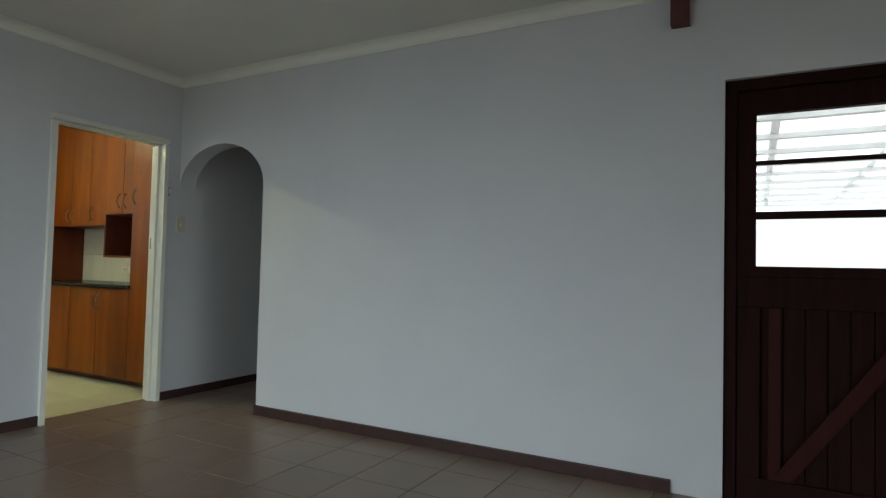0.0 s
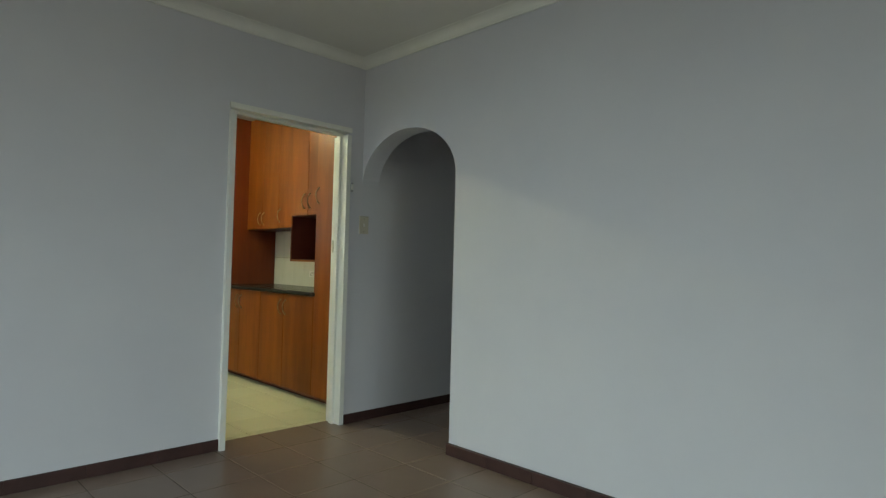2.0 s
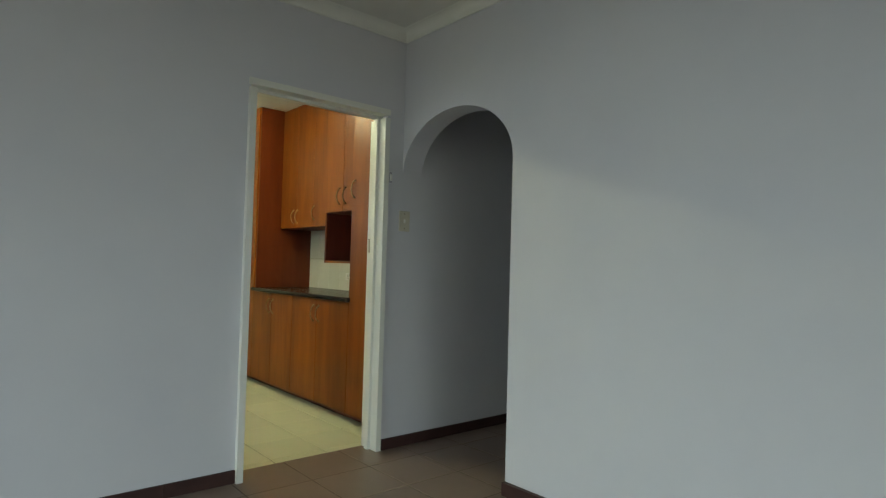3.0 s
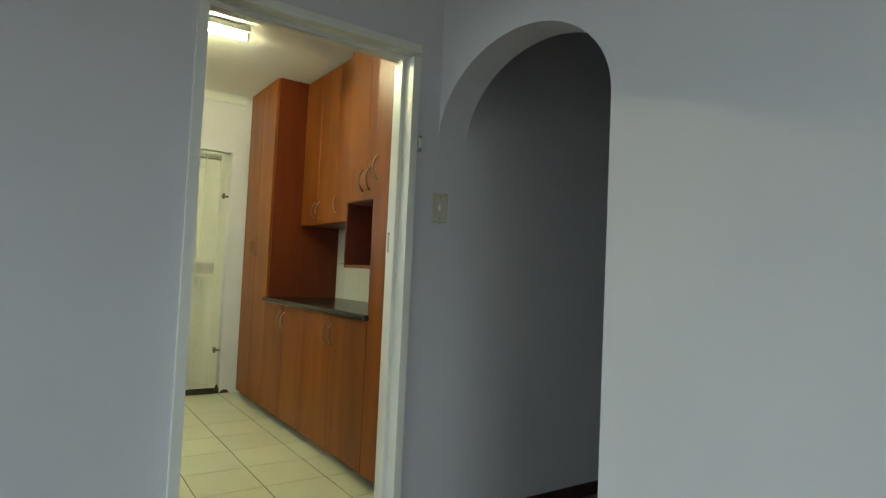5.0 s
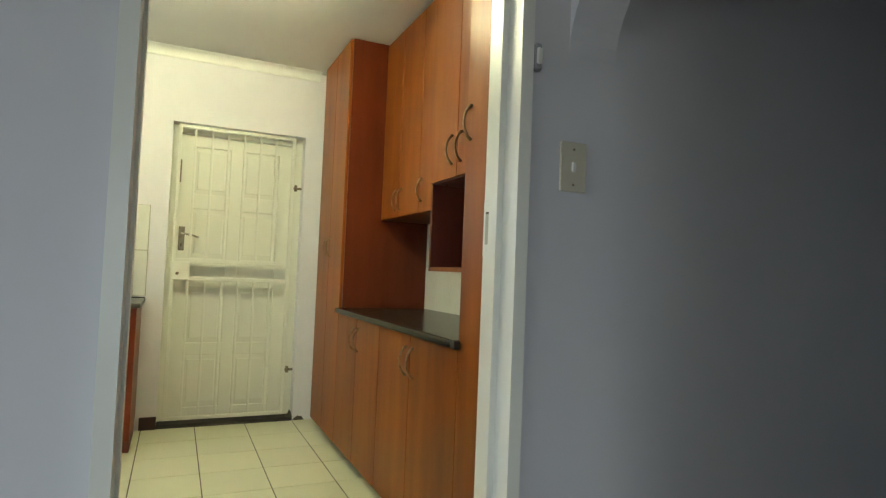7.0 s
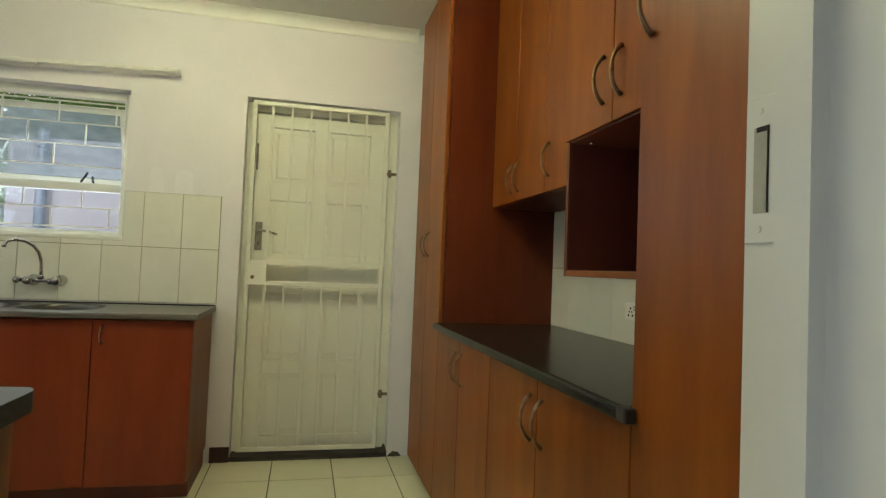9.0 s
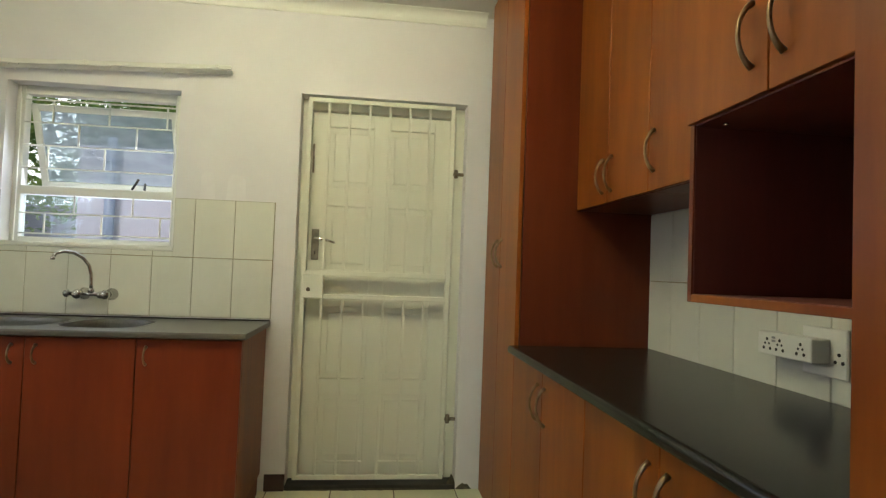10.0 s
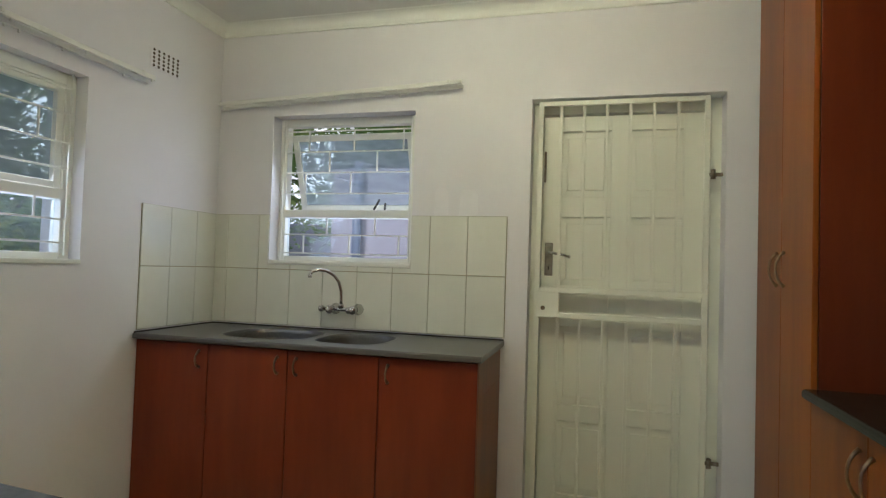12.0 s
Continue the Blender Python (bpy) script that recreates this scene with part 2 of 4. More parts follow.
def tube(points, radius, sides=8, bm=None, flat=1.0):
    """A round bar along points; radius may be a list, one for each point."""
    bm = bm or bmesh.new()
    pts = [Vector(p) for p in points]
    radii = radius if isinstance(radius, (list, tuple)) else [radius] * len(pts)
    rings, side = [], None
    for i, p in enumerate(pts):
        along = (pts[min(i + 1, len(pts) - 1)] - pts[max(i - 1, 0)]).normalized()
        if side is None:
            side = along.orthogonal().normalized()
        side = (side - along * side.dot(along)).normalized()
        up = along.cross(side)
        rings.append([bm.verts.new(p + radii[i] * (math.cos(a) * side + flat * math.sin(a) * up))
                      for a in (2 * math.pi * k / sides for k in range(sides))])
    made = []
    for a, b in zip(rings, rings[1:]):
        for k in range(sides):
            made.append(bm.faces.new((a[k], a[(k + 1) % sides], b[(k + 1) % sides], b[k])))
    made.append(bm.faces.new(rings[0])), made.append(bm.faces.new(rings[-1]))
    for f in made[:-2]:
        f.smooth = True
    bmesh.ops.recalc_face_normals(bm, faces=made)
    return bm


def lathe(profile, centre, axis, sides=20, bm=None):
    """A turned body: profile of (radius, distance along axis) from centre."""
    bm = bm or bmesh.new()
    c, along = Vector(centre), Vector(axis).normalized()
    side = along.orthogonal().normalized()
    up = along.cross(side)
    rings = [[bm.verts.new(c + along * d + max(r, 1e-4) * (math.cos(a) * side + math.sin(a) * up))
              for a in (2 * math.pi * k / sides for k in range(sides))] for r, d in profile]
    made = []
    for a, b in zip(rings, rings[1:]):
        for k in range(sides):
            f = bm.faces.new((a[k], a[(k + 1) % sides], b[(k + 1) % sides], b[k]))
            f.smooth = True
            made.append(f)
    made += [bm.faces.new(rings[0]), bm.faces.new(rings[-1])]
    bmesh.ops.recalc_face_normals(bm, faces=made)
    return bm


def finish(name, bm, mat, at=(0, 0, 0)):
    bm.transform(Matrix.Translation(-Vector(at)))
    mesh = bpy.data.meshes.new(name)
    bm.to_mesh(mesh)
    bm.free()
    mesh.materials.append(mat)
    return mesh


def thing(name, at, label, category, group="", kind=""):
    """An empty at a thing's base, to carry its parts."""
    ob = new(name)
    ob.location = at
    ob.empty_display_size = 0.05
    return tagged(ob, label, category, group, kind)


def origin(ob):
    return Vector(ob.location) + (origin(ob.parent) if ob.parent else Vector())


def part(name, bm, mat, parent, label=""):
    """One mesh, given in world metres, under a thing or a part."""
    ob = new(name, finish(name, bm, mat, origin(parent)))
    ob.parent = parent
    return tagged(ob, label) if label else ob


def solid(name, bm, mat, label, category, kind="", group="", at=None):
    """A thing that is one mesh."""
    if at is None:
        bm.verts.ensure_lookup_table()
        cs = [v.co for v in bm.verts]
        at = ((min(c.x for c in cs) + max(c.x for c in cs)) / 2, (min(c.y for c in cs) + max(c.y for c in cs)) / 2, min(c.z for c in cs))
    ob = new(name, finish(name, bm, mat, at))
    ob.location = at
    return tagged(ob, label, category, group, kind)


def structure(name, bm, mat, label, category):
    return solid(name, bm, mat, label, category, "structure", at=(0, 0, 0))


# ---- plan ----
XK, XK2 = -5.125, -5.265        # wall between living room and kitchen
YA, YA2 = 4.62, 4.77            # wall with the arch
XB, XB2 = -8.314, -8.534        # kitchen back wall
YS, YS2 = 1.855, 1.635          # kitchen side wall
YC, YC2 = 5.247, 5.43           # kitchen wall behind the cabinets
XE, YSO = 3.5, -1.2             # living room's far walls
H = 2.60                        # ceilings
KD0, KD1, KDH = 3.610, 4.505, 2.09    # doorway to the kitchen, outside of its frame
AX0, AX1, ASP, ARISE = XK, -4.188, 1.70, 0.345   # arch
SD0, SD1, SDH = -1.080, -0.12, 2.075  # stable door
BD0, BD1, BDH = 3.664, 4.568, 2.103   # back door
W0, W1, WZ0, WZ1 = 2.205, 3.047, 1.25, 2.07      # window over the sink
V0, V1, VZ0, VZ1 = -7.398, -6.55, 1.222, 2.015    # side window

# ---- walls, floors, ceilings ----
arch = [(AX0 + (AX1 - AX0) * (0.5 - 0.5 * math.cos(a)), ASP + ARISE * math.sin(a)) for a in (math.pi * k / 28 for k in range(29))]
outline = [(XE, 0), (XE, H), (XK, H)] + arch + [(AX1, 0), (SD0, 0), (SD0, SDH), (SD1, SDH), (SD1, 0)]
structure("wall_arch", prism(outline, "y", YA, YA2), M_WALL, "pale grey painted wall with a round arch and a door opening", "wall")
structure("wall_kitchen_door", boxes((XK2, XK, YSO - 0.2, KD0 + 0.012, 0, H), (XK2, XK, KD1 - 0.012, 8.0, 0, H), (XK2, XK, KD0 + 0.012, KD1 - 0.012, KDH - 0.012, H)),
          M_WALL, "pale grey painted wall with a doorway to the kitchen", "wall")
structure("wall_kitchen_inner_face", boxes((XK2 - 0.004, XK2 - 0.0005, YS, KD0, 0, H), (XK2 - 0.004, XK2 - 0.0005, KD1, YC, 0, H), (XK2 - 0.004, XK2 - 0.0005, KD0, KD1, KDH, H)),
          M_WALL_KITCHEN, "off-white painted kitchen side of the doorway wall", "wall")
structure("wall_passage_east", one(AX1 + 0.06, AX1 + 0.2, YA2, 8.0, 0, H), M_WALL, "pale grey painted passage wall", "wall")
structure("wall_passage_end", one(XK, AX1 + 0.2, 8.0, 8.14, 0, H), M_WALL, "pale grey painted end of the passage", "wall")
structure("wall_south", boxes((XK2, -5.0, YSO - 0.2, YSO, 0, H), (-2.6, XE, YSO - 0.2, YSO, 0, H), (-5.0, -2.6, YSO - 0.2, YSO, 2.1, H)), M_WALL,
          "pale grey painted wall with a wide patio opening", "wall")
structure("wall_east", boxes((XE, XE + 0.2, YSO - 0.2, -0.7, 0, H), (XE, XE + 0.2, 3.7, YA2, 0, H), (XE, XE + 0.2, -0.7, 3.7, 2.1, H)), M_WALL, "pale grey painted wall with a wide patio opening", "wall")
structure("roof_eaves", boxes((XK2, XE + 2.6, YSO - 2.6, YSO - 0.2, 2.35, 2.5), (XE + 0.2, XE + 2.6, YSO - 0.2, YA2, 2.35, 2.5)), M_CEILING, "pale roof overhang outside the patio openings", "roof")
# Unseen overhang, added to block the sun from the kitchen side window.
structure("roof_eaves_kitchen", boxes((XB2 - 0.5, XK2, YS2 - 0.5, YS2, 2.38, 2.5)), M_CEILING, "added pale overhang that keeps the sun off the kitchen side window", "roof")
structure("wall_back", boxes((XB2, XB, YS2, W0, 0, H), (XB2, XB, W1, BD0, 0, H), (XB2, XB, BD1, YC2, 0, H), (XB2, XB, BD0, BD1, BDH, H),
                             (XB2, XB, W0, W1, 0, WZ0), (XB2, XB, W0, W1, WZ1, H)), M_WALL_KITCHEN, "off-white kitchen wall with a window and back door", "wall")
structure("wall_side", boxes((XB, V0, YS2, YS, 0, H), (V1, XK2, YS2, YS, 0, H), (V0, V1, YS2, YS, 0, VZ0), (V0, V1, YS2, YS, VZ1, H)),
          M_WALL_KITCHEN, "off-white kitchen wall with a window", "wall")
structure("wall_cabinets", one(XB, XK2, YC, YC2, 0, H), M_WALL_KITCHEN, "off-white kitchen wall behind the cabinets", "wall")
structure("ceiling_living", one(XK, XE, YSO, YA, H, H + 0.1), M_CEILING, "off-white painted ceiling of the living room", "ceiling")
structure("ceiling_passage", one(XK, AX1 + 0.06, YA2, 8.0, H, H + 0.1), M_CEILING, "off-white painted ceiling of the passage", "ceiling")
structure("ceiling_kitchen", one(XB, XK2, YS, YC, H, H + 0.1), M_CEILING, "off-white painted kitchen ceiling", "ceiling")
THRESHOLD = -5.272
structure("ground", boxes((-60, 60, -60, 60, -0.5, -0.12)), M_GROUND, "bare garden ground round the house", "ground")
floor_living = structure("floor_living", one(THRESHOLD, XE, YSO, 8.0, -0.1, -0.0016), M_GROUT_BROWN, "brown ceramic tile floor with pale joints", "floor")
floor_kitchen = structure("floor_kitchen", one(XB - 0.1, THRESHOLD, YS, YC, -0.1, -0.004), M_GROUT_DARK, "cream ceramic tile floor with dirty joints", "floor")


def cornice(name, a, b, inward, mat=M_CORNICE):
    """A coved cornice from a to b, with its inward direction."""
    a, b, inward = Vector((*a, 0)), Vector((*b, 0)), Vector((*inward, 0))
    prof = [(0, 0), (0.010, 0), (0.012, 0.006)] + [(0.012 + 0.056 * (1 - math.cos(t)), 0.006 + 0.05 * math.sin(t)) for t in (math.pi / 2 * k / 7 for k in range(1, 8))] + [(0.075, 0.060), (0, 0.060)]
    bm = bmesh.new()
    ends = [[bm.verts.new(p + inward * u + Vector((0, 0, H - 0.06 + v))) for u, v in prof] for p in (a, b)]
    made = [bm.faces.new(ends[0]), bm.faces.new(ends[1])]
    for i in range(len(prof)):
        j = (i + 1) % len(prof)
        made.append(bm.faces.new((ends[0][i], ends[0][j], ends[1][j], ends[1][i])))
    bmesh.ops.recalc_face_normals(bm, faces=made)
    return structure(name, bm, mat, "cream painted coved plaster cornice", "cornice")


cornice("trim_cornice_door_wall", (XK, YSO), (XK, YA), (1, 0))
cornice("trim_cornice_arch_wall", (XK, YA), (-1.334, YA), (0, -1))
cornice("trim_cornice_kitchen_back", (XB, YS), (XB, 4.655), (1, 0))
cornice("trim_cornice_kitchen_side", (XB, YS), (XK2 - 0.004, YS), (0, 1))


def skirting(name, a, b, inward, high=0.066, thick=0.014):
    """A row of skirting tiles; each tile is a piece of its own."""
    a, b, inward = Vector((*a, 0)), Vector((*b, 0)), Vector((*inward, 0))
    run = (b - a).length
    along = (b - a).normalized()
    n = max(1, round(run / 0.333))
    base = structure(name, boxes((min(a.x, b.x) - abs(inward.x) * 0.001, max(a.x, b.x) + abs(inward.x) * 0.003, min(a.y, b.y) - abs(inward.y) * 0.003, max(a.y, b.y) + abs(inward.y) * 0.001, 0, high - 0.006)),
                     M_SKIRT, "dark brown ceramic skirting", "skirting")
    piece = None
    for i in range(n):
        p = a + along * (run * (i + 0.5) / n)
        if piece is None:
            w = run / n - 0.0004
            half = along * w / 2
            lo, hi = -half, half + inward * thick
            piece = finish("skirting_tile", one(min(lo.x, hi.x), max(lo.x, hi.x), min(lo.y, hi.y), max(lo.y, hi.y), 0, high, 0.0015), M_SKIRT)
        ob = new("skirting_tile", piece)
        ob.location, ob.parent = p, base
    return base


skirting("baseboard_door_wall", (XK, YSO), (XK, KD0), (1, 0))
skirting("baseboard_passage", (XK, KD1 + 0.005), (XK, 8.0), (1, 0))
skirting("baseboard_arch_wall", (AX1, YA), (-1.315, YA), (0, -1), thick=0.026)
skirting("baseboard_kitchen_back", (XB, 3.56), (XB, BD0), (1, 0), 0.085)
skirting("baseboard_kitchen_side", (-7.735, YS), (-6.1, YS), (0, 1), 0.085)

M_BEAM = material("red_brown_beam_timber", (0.075, 0.020, 0.016), 0.55, second=(0.105, 0.030, 0.023), scale=4, stretch=(6, 6, 0.5), fine=0.12)
solid("ceiling_beam", one(-1.333, -1.243, YA - 0.065, YA - 0.0005, 2.372, H - 0.0005, 0.004), M_BEAM, "red-brown stained timber beam end under the ceiling", "beam")


# ---- doorway to the kitchen ----
def steel_frame():
    """A pressed steel door frame with a rebate, round the doorway."""
    f = thing("door_frame", (XK, (KD0 + KD1) / 2, 0), "white painted pressed steel door frame", "door frame", kind="structure")
    face, out, ret = 0.034, 0.012, 0.03
    for name, y, s, stop in (("jamb", KD0, 1, 0.007), ("jamb", KD1, -1, 0.018)):
        out = 0.030 if s > 0 else 0.012
        prof = [(XK + out, y), (XK + out, y + s * face), (XK - 0.055, y + s * face), (XK - 0.055, y + s * (face + stop)), (XK2 + 0.045, y + s * (face + stop)),
                (XK2 + 0.045, y + s * face), (XK2 - out, y + s * face), (XK2 - out, y), (XK2 - 0.0045, y), (XK2 - 0.0045, y + s * 0.0125), (XK + 0.0005, y + s * 0.0125), (XK + 0.0005, y)]
        part(name, prism(prof, "z", 0.0, KDH - face - 0.018), M_WHITE, f)
    z, out = KDH, 0.016
    prof = [(XK + out, z), (XK + out, z - face), (XK - 0.055, z - face), (XK - 0.055, z - face - 0.018), (XK2 + 0.045, z - face - 0.018), (XK2 + 0.045, z - face),
            (XK2 - out, z - face), (XK2 - out, z), (XK2 - 0.0045, z), (XK2 - 0.0045, z - 0.0125), (XK + 0.0005, z - 0.0125), (XK + 0.0005, z)]
    part("head", prism(prof, "y", KD0, KD1), M_WHITE, f)
    part("strike_plate", one(XK2 - 0.010, XK2 + 0.031, KD1 - face - 0.0028, KD1 - face + 0.0005, 1.176, 1.322, 0.001), M_WHITE, f, "steel strike plate painted over in white")
    slot = part("lock_slot", boxes((XK2 + 0.002, XK2 + 0.020, KD1 - face - 0.0034, KD1 - face - 0.002, 1.206, 1.292)), M_SLOT, f, "worn slot for the lock bolt")
    # Black strips on the slot's edges stand in for the shade inside it.
    part("slot_shadow_gap", boxes((XK2 + 0.0198, XK2 + 0.0214, KD1 - face - 0.0042, KD1 - face - 0.003, 1.206, 1.292), (XK2 + 0.006, XK2 + 0.0198, KD1 - face - 0.0042, KD1 - face - 0.003, 1.287, 1.292)), M_BLACK, slot)
    for z in (1.190, 1.308):
        part("screw", lathe([(0.0035, 0), (0.0030, 0.0012)], (XK2 + 0.010, KD1 - face - 0.0026, z), (0, -1, 0), 10), M_WHITE, f)


steel_frame()
sensor = thing("door_contact_sensor", (XK, 4.517, 1.637), "small grey plastic contact sensor beside the door frame", "sensor")
part("body", one(XK, XK + 0.018, 4.507, 4.527, 1.637, 1.705, 0.004), M_GREY_PLASTIC, sensor)
part("cover", one(XK + 0.016, XK + 0.024, 4.510, 4.524, 1.652, 1.692, 0.002), M_WHITE_PLASTIC, sensor)
switch = thing("light_switch", (XK, 4.638, 1.346), "ivory plastic light switch plate on the wall", "switch")
part("plate", one(XK, XK + 0.008, 4.598, 4.680, 1.346, 1.474, 0.003), M_PLASTIC, switch)
part("rocker", one(XK + 0.006, XK + 0.013, 4.632, 4.644, 1.398, 1.422, 0.002), M_WHITE_PLASTIC, switch)
for z in (1.364, 1.455):
    part("screw", lathe([(0.0035, 0), (0.0035, 0.0015)], (XK + 0.0075, 4.638, z), (1, 0, 0), 8), M_RUST, switch)


# ---- stable door with glass ----
def stable_door():
    d = thing("door_1", ((SD0 + SD1) / 2, YA + 0.1, 0), "dark brown stained stable door with glazed top half", "door", kind="structure")
    y0, y1 = YA + 0.03, YA + 0.13
    part("frame_post", one(SD0, SD0 + 0.055, y0, y1, 0, SDH, 0.003), M_DARKWOOD, d)
    part("frame_post", one(SD1 - 0.055, SD1, y0, y1, 0, SDH, 0.003), M_DARKWOOD, d)
    part("frame_head", one(SD0 + 0.055, SD1 - 0.055, y0, y1, SDH - 0.055, SDH, 0.003), M_DARKWOOD, d)
    for x0, x1 in ((SD0 + 0.05, SD0 + 0.075), (SD1 - 0.075, SD1 - 0.05)):
        part("frame_stop", one(x0, x1, y0 + 0.057, y1 - 0.002, 0.012, SDH - 0.05, 0.002), M_DARKWOOD, d)
    part("frame_stop", one(SD0 + 0.075, SD1 - 0.075, y0 + 0.057, y1 - 0.002, SDH - 0.075, SDH - 0.05, 0.002), M_DARKWOOD, d)
    a, b, l0, l1 = SD0 + 0.058, SD1 - 0.058, y0 + 0.015, y0 + 0.055
    top, mid = SDH - 0.06, 1.08
    gx0, gx1, gz0, gz1 = -0.940, SD1 - 0.145, 1.150, 1.900
    upper = part("upper_leaf", boxes((a, gx0, l0, l1, mid + 0.0203, top), (gx1, b, l0, l1, mid + 0.0203, top), (gx0, gx1, l0, l1, mid + 0.0203, gz0), (gx0, gx1, l0, l1, gz1, top)), M_DARKWOOD, d)
    for z0, z1 in ((1.381, 1.417), (1.648, 1.668)):
        part("glazing_bar", one(gx0, gx1, l0 + 0.005, l1 - 0.005, z0, z1, 0.003), M_DARKWOOD, upper)
    for z0, z1 in ((gz0, 1.381), (1.417, 1.648), (1.668, gz1)):
        pane = part("pane", boxes((gx0, gx1, l0 + 0.018, l0 + 0.022, z0, z1)), M_GLASS, upper, "clear window glass")
        pane.visible_shadow = False
    lower = part("lower_leaf", one(a, b, l0 + 0.022, l1, 0.012, mid + 0.0203, 0.0), M_DARKWOOD, d)
    n = 7
    for i in range(n):
        x = a + 0.11 + (b - a - 0.22) * i / n
        part("board", one(x + 0.002, x + (b - a - 0.22) / n - 0.002, l0 + 0.012, l0 + 0.0215, 0.13, 0.95, 0.002), M_DARKWOOD, lower)
    part("rail", one(a, b, l0, l0 + 0.0215, 0.95, mid + 0.02, 0.003), M_DARKWOOD, lower)
    part("rail", one(a, b, l0, l0 + 0.0215, 0.012, 0.13, 0.003), M_DARKWOOD, lower)
    part("stile", one(a, a + 0.10, l0, l0 + 0.0215, 0.13, 0.95, 0.003), M_DARKWOOD, lower)
    part("stile", one(b - 0.10, b, l0, l0 + 0.0215, 0.13, 0.95, 0.003), M_DARKWOOD, lower)
    part("inner_stile", one(a + 0.135, a + 0.19, l0 - 0.002, l0 + 0.012, 0.13, 0.95, 0.003), M_DARKWOOD_RED, lower)
    part("brace", prism([(a + 0.15, 0.135), (a + 0.235, 0.135), (b - 0.10, 0.88), (b - 0.10, 0.945), (b - 0.135, 0.945)], "y", l0 - 0.006, l0 + 0.012), M_DARKWOOD_RED, lower, "red-brown diagonal timber brace")


stable_door()


# ---- kitchen units ----
def bow_handle(parent, x, y, z, out, high=0.128, mat=None):
    """An upright bow handle at (x, y, z), its middle, on a face that looks along out."""
    o = Vector(out)
    side = Vector((-o.y, o.x, 0))
    pts, rad = [], []
    for k in range(13):
        t = -1 + 2 * k / 12
        pts.append(Vector((x, y, z)) + o * (0.002 + 0.030 * (1 - t * t) ** 0.75) + Vector((0, 0, high / 2 * t)))
        rad.append(0.0044 + 0.0026 * abs(t) ** 3)
    bm = tube(pts, rad, 8)
    return part("handle", bm, mat or M_HANDLE, parent, "curved bronze-coloured bow handle")


def unit(name, label, x0, x1, front, back, z0, z1, doors, plinth=0.0, group="kitchen cabinets", face="-y", mat=None, carcass=None, handle_mat=None, handle=0.128, hollow=0.0):
    """A cabinet with slab doors. doors: rows of (start, end, z0, z1, handle place, handle height) along the front."""
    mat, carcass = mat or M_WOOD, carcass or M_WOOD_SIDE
    t = 0.018
    def place(u0, u1, d0, d1, za, zb):
        if face == "-y":
            return (u0, u1, front + d0, front + d1, za, zb)
        return (front - d1, front - d0, u0, u1, za, zb)
    depth = abs(back - front)
    mid = ((x0 + x1) / 2, (front + back) / 2, z0) if face == "-y" else ((front + back) / 2, (x0 + x1) / 2, z0)
    u = thing(name, mid, label, "cabinet", group)
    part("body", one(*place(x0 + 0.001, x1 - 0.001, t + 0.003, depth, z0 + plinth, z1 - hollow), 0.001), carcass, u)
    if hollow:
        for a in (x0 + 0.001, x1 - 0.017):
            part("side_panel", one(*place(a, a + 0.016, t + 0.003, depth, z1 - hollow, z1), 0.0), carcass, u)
        part("front_rail", one(*place(x0 + 0.018, x1 - 0.018, t + 0.003, t + 0.019, z1 - hollow, z1), 0.0), carcass, u)
    if plinth:
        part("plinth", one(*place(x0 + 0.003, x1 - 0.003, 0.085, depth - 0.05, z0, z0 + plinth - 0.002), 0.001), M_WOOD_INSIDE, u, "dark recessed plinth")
    out = (0, -1, 0) if face == "-y" else (1, 0, 0)
    for a, b, za, zb, hu, hz in doors:
        door = part("door", one(*place(a + 0.0018, b - 0.0018, 0.0, t, za, zb), 0.0016), mat, u)
        if hu is not None:
            p = (hu, front) if face == "-y" else (front, hu)
            bow_handle(door, p[0], p[1], hz, out, handle, handle_mat)
    return u


YD, YCT = 4.665, 4.638     # fronts of the doors and of the worktop on the cabinet wall
C0, C1, C2, C3, C4 = -7.484, -7.080, -6.680, -6.262, -5.796
unit("tall_cupboard", "tall cherry-wood laminate cupboard from floor to ceiling", -8.150, C0, YD, YC - 0.004, 0, H - 0.004,
     [(-8.150, -7.812, 0.060, H - 0.012, -7.855, 1.271), (-7.812, C0, 0.060, H - 0.012, -7.769, 1.271)], 0.060)
unit("base_cabinet", "cherry-wood laminate base cabinet with two doors under the dark worktop", C0, C2, YD, YC - 0.004, 0, 0.856,
     [(C0, C1, 0.060, 0.851, C1 - 0.04, 0.740), (C1, C2, 0.060, 0.851, C1 + 0.04, 0.740)], 0.060)
unit("base_cabinet", "cherry-wood laminate base cabinet with two doors under the dark worktop", C2, C4, YD, YC - 0.004, 0, 0.856,
     [(C2, C3, 0.060, 0.851, C3 - 0.04, 0.740), (C3, C4, 0.060, 0.851, C3 + 0.04, 0.740)], 0.060)
unit("pantry_cupboard", "tall cherry-wood laminate pantry beside the kitchen doorway", C4, XK2 - 0.012, YD, YC - 0.004, 0, H - 0.004,
     [(C4, XK2 - 0.016, 0.060, H - 0.012, C4 + 0.04, 1.670)], 0.060)
UY, UZ = 4.913, 1.450
unit("wall_cabinet", "cherry-wood laminate wall cabinet with two doors", C0, -6.852, UY, YC - 0.004, UZ, H - 0.004,
     [(C0, -7.170, UZ + 0.001, H - 0.012, -7.208, 1.552), (-7.170, -6.852, UZ + 0.001, H - 0.012, -7.130, 1.552)])
unit("wall_cabinet", "cherry-wood laminate wall cabinet with one door", -6.852, -6.408, UY, YC - 0.004, UZ, H - 0.004,
     [(-6.852, -6.408, UZ + 0.001, H - 0.012, -6.812, 1.572)])


